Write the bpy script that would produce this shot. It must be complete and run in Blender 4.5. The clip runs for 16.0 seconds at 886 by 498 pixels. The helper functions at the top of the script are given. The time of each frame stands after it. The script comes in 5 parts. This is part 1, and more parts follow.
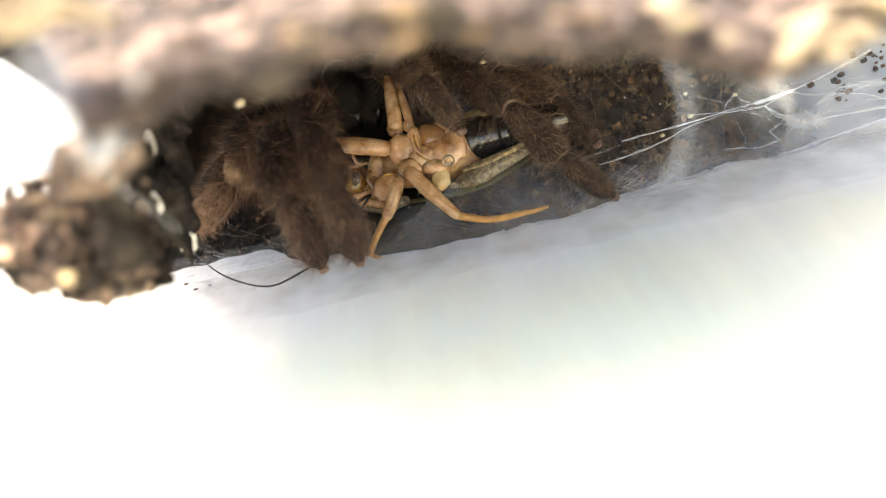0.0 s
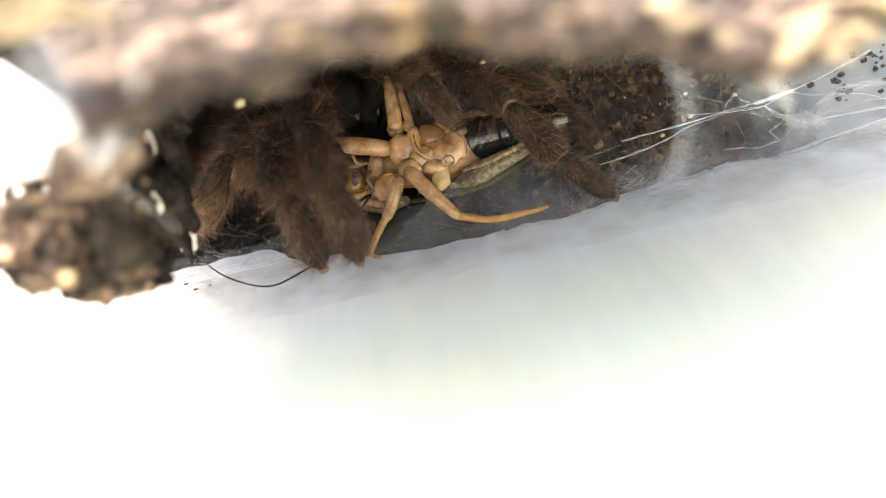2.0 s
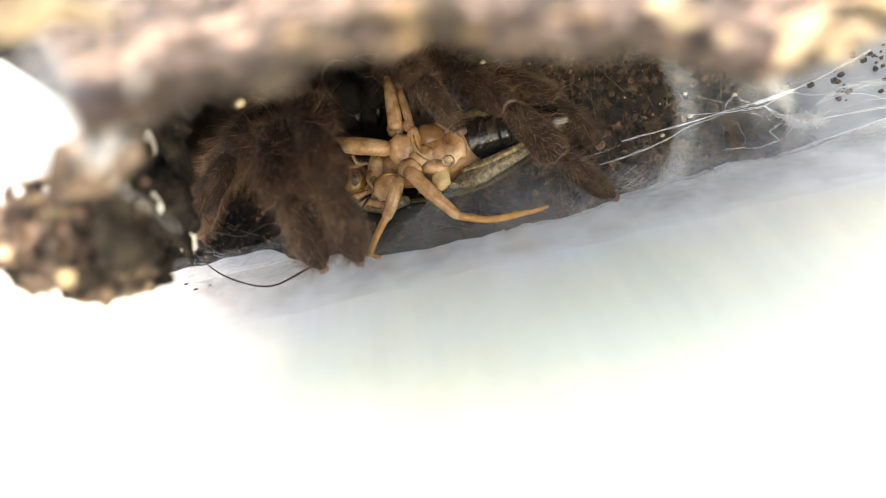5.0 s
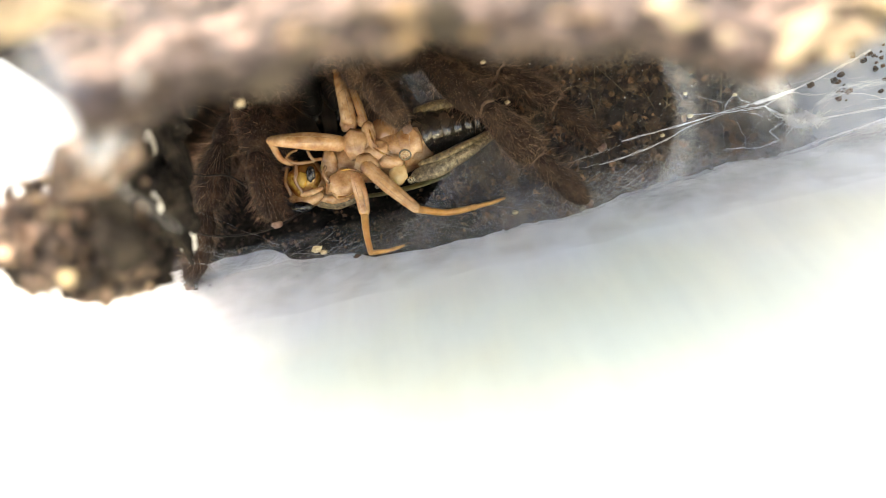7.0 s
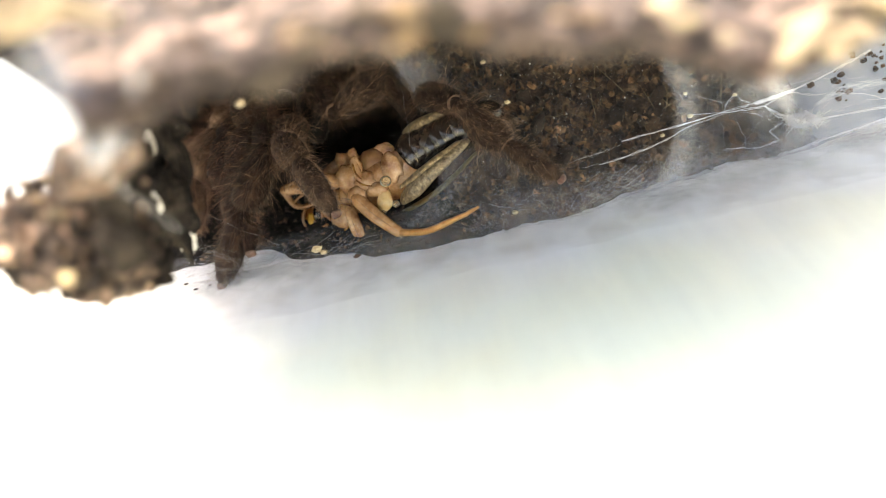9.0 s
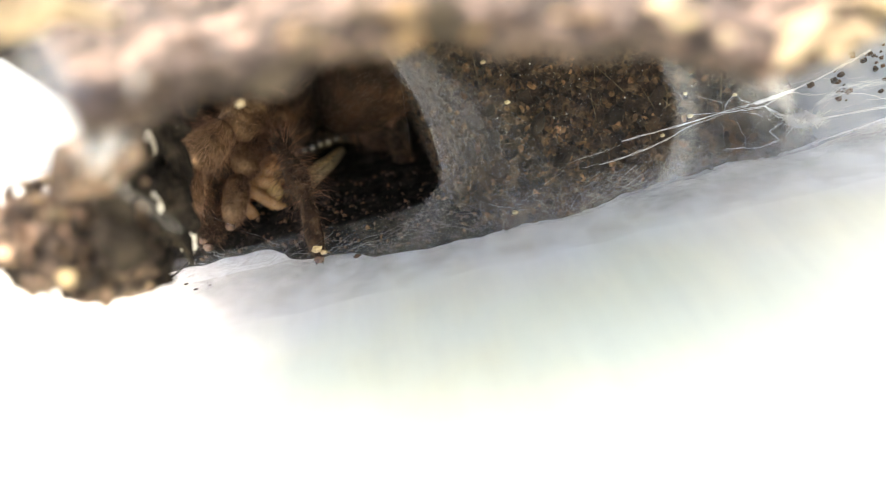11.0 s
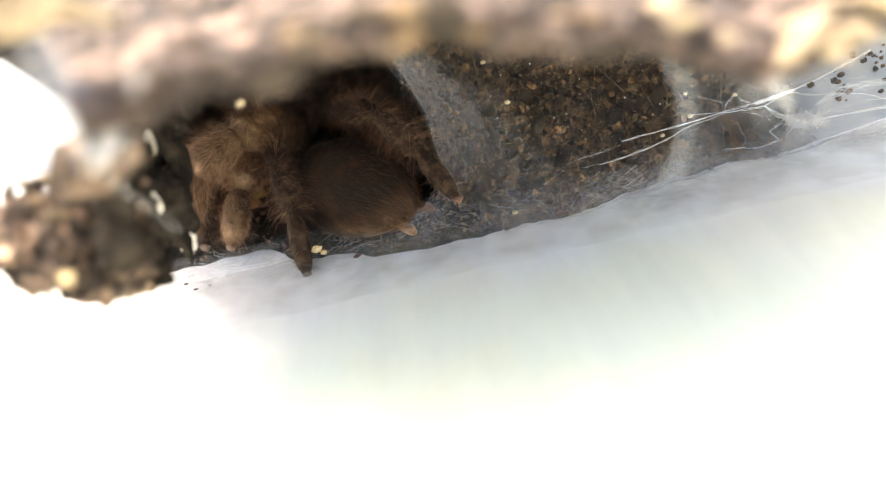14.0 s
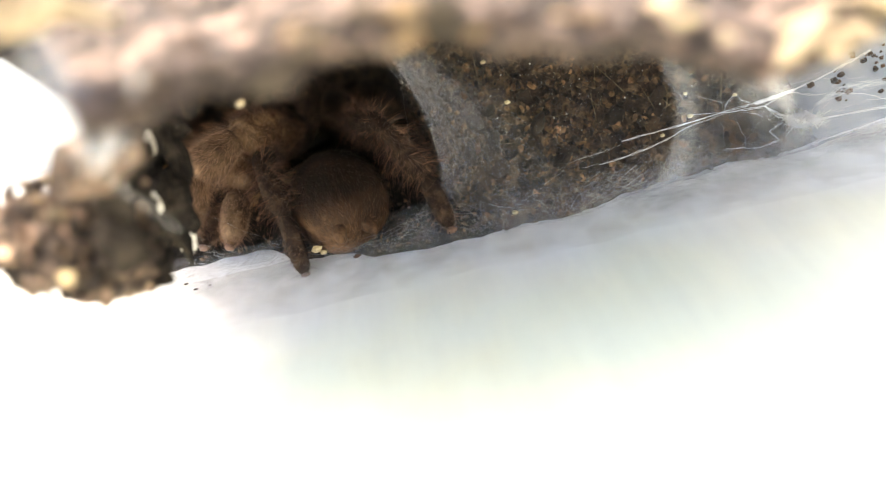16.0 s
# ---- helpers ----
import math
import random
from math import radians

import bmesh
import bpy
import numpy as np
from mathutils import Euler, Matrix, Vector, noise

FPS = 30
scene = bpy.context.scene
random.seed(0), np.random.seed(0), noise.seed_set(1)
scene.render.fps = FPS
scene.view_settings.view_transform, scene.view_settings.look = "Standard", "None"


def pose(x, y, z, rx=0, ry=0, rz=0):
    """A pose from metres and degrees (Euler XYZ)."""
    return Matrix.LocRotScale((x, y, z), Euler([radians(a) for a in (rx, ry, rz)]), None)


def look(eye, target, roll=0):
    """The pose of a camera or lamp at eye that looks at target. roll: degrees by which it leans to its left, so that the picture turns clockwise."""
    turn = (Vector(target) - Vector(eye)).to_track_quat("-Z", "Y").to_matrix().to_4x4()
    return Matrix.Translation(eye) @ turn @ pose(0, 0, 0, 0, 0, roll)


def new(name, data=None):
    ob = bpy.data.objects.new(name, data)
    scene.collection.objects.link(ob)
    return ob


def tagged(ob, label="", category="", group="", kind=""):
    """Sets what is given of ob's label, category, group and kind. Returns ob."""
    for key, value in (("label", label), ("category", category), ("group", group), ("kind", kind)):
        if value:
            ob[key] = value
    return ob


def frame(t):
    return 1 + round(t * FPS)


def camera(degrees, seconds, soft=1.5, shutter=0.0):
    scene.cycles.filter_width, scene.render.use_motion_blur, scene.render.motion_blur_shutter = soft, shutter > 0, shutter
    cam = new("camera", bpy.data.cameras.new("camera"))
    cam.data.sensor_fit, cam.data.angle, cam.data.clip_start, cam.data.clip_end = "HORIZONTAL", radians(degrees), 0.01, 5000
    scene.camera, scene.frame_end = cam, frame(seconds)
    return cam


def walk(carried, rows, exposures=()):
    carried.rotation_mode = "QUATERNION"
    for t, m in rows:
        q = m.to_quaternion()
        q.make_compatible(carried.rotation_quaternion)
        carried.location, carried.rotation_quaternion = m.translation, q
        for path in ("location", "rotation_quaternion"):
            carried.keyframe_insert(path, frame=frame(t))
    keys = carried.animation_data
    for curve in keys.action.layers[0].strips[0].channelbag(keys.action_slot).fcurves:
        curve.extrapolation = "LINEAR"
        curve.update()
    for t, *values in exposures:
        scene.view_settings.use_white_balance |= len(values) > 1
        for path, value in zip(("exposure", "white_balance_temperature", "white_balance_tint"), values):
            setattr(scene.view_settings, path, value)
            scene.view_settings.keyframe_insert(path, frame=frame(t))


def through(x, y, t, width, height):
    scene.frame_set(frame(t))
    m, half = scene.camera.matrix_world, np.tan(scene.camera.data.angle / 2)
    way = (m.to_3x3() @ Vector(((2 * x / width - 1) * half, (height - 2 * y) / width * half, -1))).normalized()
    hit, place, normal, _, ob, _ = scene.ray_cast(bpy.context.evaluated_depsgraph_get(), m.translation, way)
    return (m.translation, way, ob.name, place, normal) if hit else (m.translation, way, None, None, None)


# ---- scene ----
MM = 0.001


def mm(*p):
    return Vector(p) * MM


# ---- camera: held still over the tub, leaning a little to its right ----
cam = camera(60, 16.0, soft=1.0)
STILL = look((0, 0, 0.070), (0, 0.8660, -0.430), -13)
walk(cam, [(0.0, STILL), (16.0, STILL)], [(0.0, 2.62, 8700, 11), (16.0, 2.62, 8700, 11)])
cam.data.dof.use_dof = True
cam.data.dof.focus_distance = 0.144
cam.data.dof.aperture_fstop = 6.9

# ---- daylight ----
SUN_UP, SUN_ROUND = 75, 300
world = bpy.data.worlds.new("sky")
scene.world = world
world.use_nodes = True
wn = world.node_tree.nodes
sky = wn.new("ShaderNodeTexSky")
sky.sky_type = "NISHITA"
sky.sun_disc = False
sky.dust_density = 4.0
sky.sun_elevation, sky.sun_rotation = radians(SUN_UP), radians(SUN_ROUND)
world.node_tree.links.new(sky.outputs[0], wn["Background"].inputs[0])
wn["Background"].inputs[1].default_value = 0.15
sun = new("sun", bpy.data.lights.new("sun", "SUN"))
sun.data.energy, sun.data.angle, sun.data.color = 2.8, radians(19), (1.0, 0.95, 0.87)
su, sr = radians(SUN_UP), radians(SUN_ROUND)
sun.matrix_basis = look((0.3 * math.cos(su) * math.sin(sr), 0.3 * math.cos(su) * math.cos(sr), 0.3 * math.sin(su)), (0, 0, 0))


# ---- materials ----
def material(name):
    m = bpy.data.materials.new(name)
    m.use_nodes = True
    nt = m.node_tree
    return m, nt, nt.nodes["Principled BSDF"]


def texture(nt, kind, scale, detail=4.0, stretch=(1, 1, 1), rough=0.6, lean=0):
    """A noise or voronoi texture in object space, scale per metre."""
    co = nt.nodes.new("ShaderNodeTexCoord")
    mp = nt.nodes.new("ShaderNodeMapping")
    mp.inputs["Scale"].default_value = stretch
    mp.inputs["Rotation"].default_value = (0, 0, radians(lean))
    nt.links.new(co.outputs["Object"], mp.inputs[0])
    tx = nt.nodes.new("ShaderNodeTexNoise" if kind == "noise" else "ShaderNodeTexVoronoi")
    tx.inputs["Scale"].default_value = scale
    if kind == "noise":
        tx.inputs["Detail"].default_value = detail
        tx.inputs["Roughness"].default_value = rough
    nt.links.new(mp.outputs[0], tx.inputs["Vector"])
    return tx.outputs["Color" if kind == "cells" else ("Fac" if kind == "noise" else "Distance")]


def ramp(nt, src, stops):
    r = nt.nodes.new("ShaderNodeValToRGB")
    el = r.color_ramp.elements
    while len(el) < len(stops):
        el.new(0.5)
    for e, (at, c) in zip(el, stops):
        e.position, e.color = at, (*c, 1) if len(c) == 3 else c
    nt.links.new(src, r.inputs[0])
    return r.outputs[0]


def blend(nt, a, b, fac, how="MIX"):
    n = nt.nodes.new("ShaderNodeMix")
    n.data_type, n.blend_type = "RGBA", how
    if isinstance(fac, float):
        n.inputs[0].default_value = fac
    else:
        nt.links.new(fac, n.inputs[0])
    for sock, v in ((n.inputs[6], a), (n.inputs[7], b)):
        if isinstance(v, tuple):
            sock.default_value = (*v, 1)
        else:
            nt.links.new(v, sock)
    return n.outputs[2]


def bump(nt, bsdf, src, strength, depth):
    n = nt.nodes.new("ShaderNodeBump")
    n.inputs["Strength"].default_value, n.inputs["Distance"].default_value = strength, depth
    nt.links.new(src, n.inputs["Height"])
    nt.links.new(n.outputs[0], bsdf.inputs["Normal"])


def mottled(name, dark, mid, light, scale, rough=0.8, relief=0.5, depth=0.0004, fine=3.0, sheen=0.0, spec=0.5, through=0.0, stretch=(1, 1, 1), soft=False, vary="", patch=0.0):
    """Three tones mixed at two sizes, with relief."""
    m, nt, b = material(name)
    big = texture(nt, "noise", scale, 5, stretch)
    small = texture(nt, "noise", scale * fine, 6, stretch, 0.7)
    col = ramp(nt, big, [(0.3, dark), (0.52, mid), (0.72, light)])
    grain = ramp(nt, small, [(0.32, (0.45, 0.45, 0.45)), (0.55, (1, 1, 1)), (0.75, (1.35, 1.3, 1.2))])
    col = blend(nt, col, grain, 0.2 if soft else 1.0, "MULTIPLY")
    if patch:
        col = blend(nt, col, ramp(nt, texture(nt, "noise", patch, 4, stretch), [(0.40, (0.55, 0.50, 0.51)), (0.51, (0.92, 0.87, 0.85)), (0.66, (1.25, 1.15, 1.08))]), 1.0, "MULTIPLY")
        col = blend(nt, col, ramp(nt, texture(nt, "noise", patch * 3.4, 2), [(0.40, (0.22, 0.20, 0.21)), (0.50, (0.85, 0.80, 0.78)), (0.60, (1.7, 1.55, 1.45))]), 1.0, "MULTIPLY")
    if vary:
        src = nt.nodes.new("ShaderNodeNewGeometry").outputs["Random Per Island"] if vary == "island" else nt.nodes.new("ShaderNodeObjectInfo").outputs["Random"]
        tone = ramp(nt, src, [(0.0, (0.25, 0.25, 0.27)), (0.45, (0.8, 0.8, 0.8)), (0.75, (1.3, 1.15, 1.0)), (1.0, (2.2, 1.9, 1.6))])
        col = blend(nt, col, tone, 1.0, "MULTIPLY")
    nt.links.new(col, b.inputs["Base Color"])
    b.inputs["Roughness"].default_value = rough
    b.inputs["Specular IOR Level"].default_value = spec
    b.inputs["Sheen Weight"].default_value = sheen
    b.inputs["Subsurface Weight"].default_value = through
    b.inputs["Subsurface Radius"].default_value = (0.0015, 0.0008, 0.0004)
    bump(nt, b, small, relief, depth)
    return m


def hair_material(name, root, tip):
    m, nt, b = material(name)
    g = nt.nodes.new("ShaderNodeNewGeometry")
    nt.links.new(ramp(nt, g.outputs["Random Per Island"], [(0.0, root), (0.62, root), (1.0, tip)]), b.inputs["Base Color"])
    b.inputs["Roughness"].default_value = 0.45
    return m


SOIL = mottled("dark_soil", (0.014, 0.0088, 0.006), (0.052, 0.033, 0.022), (0.155, 0.1, 0.063), 330, 0.9, 0.9, 0.0008, 4.5)
LIP_SOIL = mottled("dry_crumbly_soil", (0.0183, 0.0153, 0.0149), (0.0764, 0.0672, 0.067), (0.207, 0.18, 0.177), 190, 0.92, 0.9, 0.001, 2.6, stretch=(0.45, 1, 1), patch=120)
LIP_PALE = mottled("pale_dry_crumb", (0.11, 0.085, 0.06), (0.22, 0.175, 0.12), (0.36, 0.30, 0.21), 160, 0.9, 0.8, 0.0006, 3, vary="object")
LIP_PINK = mottled("pinkish_dry_crumb", (0.0456, 0.0323, 0.0288), (0.116, 0.0833, 0.0744), (0.207, 0.157, 0.141), 160, 0.9, 0.8, 0.0006, 3, vary="object")
CRUMB = mottled("soil_crumb", (0.017, 0.011, 0.0075), (0.058, 0.037, 0.0245), (0.15, 0.095, 0.06), 420, 0.85, 0.8, 0.0004, 3, vary="island")
STRAW_CHIP = mottled("straw_chip", (0.26, 0.19, 0.125), (0.43, 0.355, 0.26), (0.58, 0.51, 0.40), 200, 0.8, 0.6, 0.0005, 3)
CLOD_SOIL = mottled("brown_lobe_soil", (0.020, 0.016, 0.014), (0.098, 0.078, 0.066), (0.36, 0.30, 0.25), 230, 0.92, 0.9, 0.001, 2.6, patch=190)
CLOD = mottled("dark_clod", (0.012, 0.008, 0.006), (0.04, 0.025, 0.016), (0.10, 0.062, 0.038), 420, 0.85, 0.9, 0.0005, 3, vary="object")
BARK = mottled("wood_chip", (0.026, 0.015, 0.010), (0.058, 0.034, 0.022), (0.11, 0.068, 0.044), 300, 0.85, 0.6, 0.0003, 3, vary="object")
FIBRE = mottled("root_fibre", (0.05, 0.033, 0.02), (0.10, 0.07, 0.042), (0.17, 0.13, 0.085), 500, 0.7)
GRAIN = mottled("pale_grain", (0.34, 0.26, 0.14), (0.47, 0.38, 0.225), (0.58, 0.51, 0.35), 700, 0.5, 0.5, 0.0003, 2, through=0.2)
PAPER = mottled("white_plaster", (0.468, 0.468, 0.451), (0.637, 0.637, 0.629), (0.722, 0.722, 0.722), 300, 0.8)
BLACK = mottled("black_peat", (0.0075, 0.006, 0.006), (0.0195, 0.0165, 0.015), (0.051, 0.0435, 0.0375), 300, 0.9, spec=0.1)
SPIDER = mottled("brown_velvet", (0.01351, 0.0078, 0.00585), (0.03784, 0.02275, 0.0156), (0.1014, 0.0637, 0.0442), 330, 0.75, 0.8, 0.0005, 5, spec=0.2)
SPIDER_DARK = mottled("dark_brown_velvet", (0.01081, 0.00585, 0.0039), (0.02838, 0.01495, 0.00975), (0.07568, 0.0416, 0.026), 330, 0.75, 0.8, 0.0005, 5, spec=0.2)
ABDOMEN = mottled("brown_abdomen_velvet", (0.0185, 0.01092, 0.0069), (0.07171, 0.04255, 0.02645), (0.1966, 0.1207, 0.07705), 110, 0.8, 0.6, 0.0003, 14, spec=0.2)
# Paler copy of the leg velvet: light from the left put into the colour.
SPIDER_LIT = mottled("lit_tan_velvet", (0.035, 0.019, 0.012), (0.11, 0.066, 0.04), (0.30, 0.195, 0.125), 170, 0.8, 0.8, 0.0004, 6, spec=0.2)
FANG = mottled("black_chitin", (0.004, 0.003, 0.003), (0.008, 0.006, 0.005), (0.02, 0.012, 0.008), 300, 0.16, 0.1)
PAD = mottled("pink_toe_pad", (0.10, 0.055, 0.04), (0.19, 0.108, 0.08), (0.28, 0.18, 0.135), 600, 0.5, through=0.2)
JOINT = mottled("pale_joint_skin", (0.09, 0.05, 0.034), (0.16, 0.095, 0.063), (0.27, 0.175, 0.12), 700, 0.6)
CHEEK = mottled("black_hairy_chitin", (0.003, 0.002, 0.002), (0.007, 0.005, 0.004), (0.018, 0.012, 0.008), 500, 0.3, 0.9, 0.0004, spec=0.2)
CUTICLE = mottled("tan_cuticle", (0.20, 0.082, 0.032), (0.44, 0.25, 0.125), (0.63, 0.43, 0.27), 330, 0.16, 0.45, 0.0003, 6, through=0.25, soft=True)
ORANGE = mottled("orange_cuticle", (0.24, 0.11, 0.03), (0.40, 0.20, 0.06), (0.54, 0.32, 0.13), 420, 0.3, 0.4, through=0.15, soft=True)
CREAM = mottled("cream_membrane", (0.45, 0.29, 0.12), (0.56, 0.40, 0.20), (0.66, 0.53, 0.32), 300, 0.18, 0.1, through=0.3, soft=True)
FACE = mottled("glossy_amber_face", (0.045, 0.013, 0.005), (0.22, 0.085, 0.02), (0.66, 0.44, 0.10), 330, 0.12, 0.1, through=0.2, soft=True)
BELLY = mottled("black_abdomen_plate", (0.008, 0.006, 0.005), (0.020, 0.014, 0.010), (0.06, 0.042, 0.03), 220, 0.25, 0.2, soft=True)
WING = mottled("speckled_grey_wing", (0.026, 0.020, 0.013), (0.20, 0.155, 0.098), (0.36, 0.30, 0.20), 1400, 0.45, 0.6, 0.0002, 1.6, stretch=(1, 1, 1))
OLIVE = mottled("olive_wing_edge", (0.048, 0.042, 0.012), (0.096, 0.084, 0.030), (0.180, 0.156, 0.060), 350, 0.3)
SEAM = mottled("brown_seam", (0.17, 0.085, 0.035), (0.28, 0.155, 0.07), (0.38, 0.23, 0.12), 500, 0.4, soft=True)
AMBER = mottled("amber_cuticle", (0.144, 0.065, 0.031), (0.251, 0.133, 0.066), (0.349, 0.214, 0.112), 200, 0.16, 0.1, through=0.35, soft=True)
YOLK = mottled("yellow_chitin", (0.22, 0.10, 0.015), (0.36, 0.20, 0.035), (0.55, 0.38, 0.10), 300, 0.1, 0.05, soft=True)
STRAW = mottled("straw_cuticle", (0.05, 0.033, 0.018), (0.22, 0.155, 0.078), (0.44, 0.34, 0.19), 1000, 0.45, 0.7, 0.0003, 1.5)


def back_shade(m):
    """Shade on the animal's back put into the colour; flanks and rear stay tan."""
    nt = m.node_tree
    b = nt.nodes["Principled BSDF"]
    lie = nt.nodes.new("ShaderNodeVectorMath")
    lie.operation = "DOT_PRODUCT"
    lie.inputs[1].default_value = (0.42, 0, 1)
    nt.links.new(nt.nodes.new("ShaderNodeTexCoord").outputs["Object"], lie.inputs[0])
    wob = nt.nodes.new("ShaderNodeMath")
    wob.operation = "MULTIPLY_ADD"
    wob.inputs[1].default_value = 0.006
    nt.links.new(texture(nt, "noise", 170, 4), wob.inputs[0])
    nt.links.new(lie.outputs["Value"], wob.inputs[2])
    high = nt.nodes.new("ShaderNodeMapRange")
    high.inputs[1].default_value, high.inputs[2].default_value = -0.003, 0.0095
    nt.links.new(wob.outputs[0], high.inputs[0])
    mark = ramp(nt, high.outputs[0], [(0.0, (1.8, 1.65, 1.5)), (0.33, (1.05, 0.98, 0.93)), (0.64, (0.29, 0.25, 0.23))])
    old = b.inputs["Base Color"].links[0].from_socket
    nt.links.new(blend(nt, old, mark, 1.0, "MULTIPLY"), b.inputs["Base Color"])


back_shade(ABDOMEN)
EYE = mottled("dark_eye", (0.005, 0.005, 0.006), (0.012, 0.012, 0.014), (0.04, 0.04, 0.045), 400, 0.12, 0.1)

for wet in (CUTICLE, AMBER, FACE, BELLY, CREAM):
    wet.node_tree.nodes["Principled BSDF"].inputs["Coat Weight"].default_value = 0.6
    wet.node_tree.nodes["Principled BSDF"].inputs["Coat Roughness"].default_value = 0.08


def drop_material():
    m, nt, b = material("clear_droplet")
    b.inputs["Base Color"].default_value = (0.95, 0.85, 0.65, 1)
    b.inputs["Roughness"].default_value = 0.04
    b.inputs["IOR"].default_value = 1.33
    b.inputs["Transmission Weight"].default_value = 0.85
    return m


DROP = drop_material()
HAIR = hair_material("brown_hair", (0.01757, 0.01105, 0.0078), (0.2027, 0.1235, 0.0806))
HAIR_DARK = hair_material("black_brown_hair", (0.01351, 0.00845, 0.00585), (0.1351, 0.0754, 0.0481))
# Hair of the legs lit from the left, lightened in its colour.
HAIR_LIT = hair_material("lit_tan_hair", (0.19, 0.098, 0.060), (0.46, 0.29, 0.20))
HAIR_SOFT = hair_material("abdomen_hair", (0.03621, 0.020, 0.0125), (0.2213, 0.130, 0.082))
back_shade(HAIR_SOFT)
HAIR_RED = hair_material("russet_hair", (0.03819, 0.0195, 0.013), (0.3966, 0.208, 0.1365))
HAIR_MID = hair_material("light_brown_hair", (0.05676, 0.0351, 0.0247), (0.4054, 0.2535, 0.169))
HAIR_LONG = hair_material("long_tan_bristle", (0.1035, 0.06325, 0.0414), (0.552, 0.3795, 0.2587))


def silk_material(name, value, cover):
    """Silk threads: part of the light passes between the fibres."""
    m, nt, b = material(name)
    b.inputs["Base Color"].default_value = (value * 0.96, value * 0.99, min(value * 1.10, 0.95), 1)
    b.inputs["Roughness"].default_value = 0.35
    b.inputs["Alpha"].default_value = cover
    return m


SILK = silk_material("silk", 0.8, 0.75)
SILK_FAINT = silk_material("fine_silk", 0.7, 0.32)
SILK_KNOT = silk_material("dense_silk_knot", 0.9, 1.0)
SILK_DOWN = silk_material("downy_silk", 0.68, 0.25)
SILK_LOOSE = silk_material("loose_silk", 0.8, 0.13)


def veil_material(name, low, high, long, lean, most, fog=0.0, fade=None, tone=0.6, cool=1.0, even=False):
    """A felted sheet of silk whose fibres run along the leaning way, with thin and dense places."""
    m, nt, b = material(name)
    b.inputs["Base Color"].default_value = (tone, tone * (1 + 0.35 * (cool - 1)), tone * cool, 1)
    b.inputs["Roughness"].default_value = 0.5
    total = None
    for k, scale, turn in ((0, 2400, lean), (1, 1700, lean + 22), (2, 1300, lean - 28)):
        fib = texture(nt, "noise", scale, 4, (long, 1, 1), 0.7)
        mp = fib.node.inputs["Vector"].links[0].from_node
        mp.vector_type = "TEXTURE"
        mp.inputs["Rotation"].default_value = (0, radians(turn), 0)
        a = ramp(nt, fib, [(low, (fog, fog, fog)), (high, (most, most, most))])
        total = a if total is None else blend(nt, total, a, 1.0, "LIGHTEN")
    if not even:
        c = ramp(nt, texture(nt, "noise", 90, 3), [(0.35, (0.3, 0.3, 0.3)), (0.65, (1, 1, 1))])
        total = blend(nt, total, c, 1.0, "MULTIPLY")
    if fade:
        axis, none, full = fade
        sep = nt.nodes.new("ShaderNodeSeparateXYZ")
        nt.links.new(nt.nodes.new("ShaderNodeTexCoord").outputs["Object"], sep.inputs[0])
        rng_ = nt.nodes.new("ShaderNodeMapRange")
        rng_.interpolation_type = "SMOOTHSTEP"
        for k, v in ((1, none), (2, full), (3, 0.0), (4, 1.0)):
            rng_.inputs[k].default_value = v
        wob = nt.nodes.new("ShaderNodeMath")
        wob.operation = "MULTIPLY_ADD"
        wob.inputs[1].default_value = 0.012
        nt.links.new(texture(nt, "noise", 160, 4), wob.inputs[0])
        nt.links.new(sep.outputs[axis], wob.inputs[2])
        nt.links.new(wob.outputs[0], rng_.inputs[0])
        total = blend(nt, total, rng_.outputs[0], 1.0, "MULTIPLY")
    nt.links.new(total, b.inputs["Alpha"])
    return m


VEIL = veil_material("silk_veil", 0.54, 0.80, 40, 58, 0.085, 0.01, (0, 0.030, 0.001), 0.6, 1.3)
BAND = veil_material("silk_band", 0.3, 0.75, 4, 80, 0.115, 0.07, None, 0.62, 1.38, True)
BAND_FAINT = veil_material("thin_silk_band", 0.3, 0.75, 4, 80, 0.07, 0.045, None, 0.6, 1.38, True)
FILM = veil_material("silk_film", 0.48, 0.74, 24, 3, 0.34, 0.02, (1, 0.123, 0.131), 0.5, 1.2)
MAT = veil_material("silk_mat", 0.42, 0.78, 8, 10, 0.52, 0.44, (0, 0.064, 0.086), 0.52, 1.36, True)
FLOOR_SILK = veil_material("floor_silk", 0.35, 0.75, 14, 12, 0.42, 0.16, (1, 0.113, 0.126), 0.46, 1.03)
HAZE = veil_material("silk_haze", 0.50, 0.85, 26, -14, 0.12, 0.045, None, 0.6, 1.45)


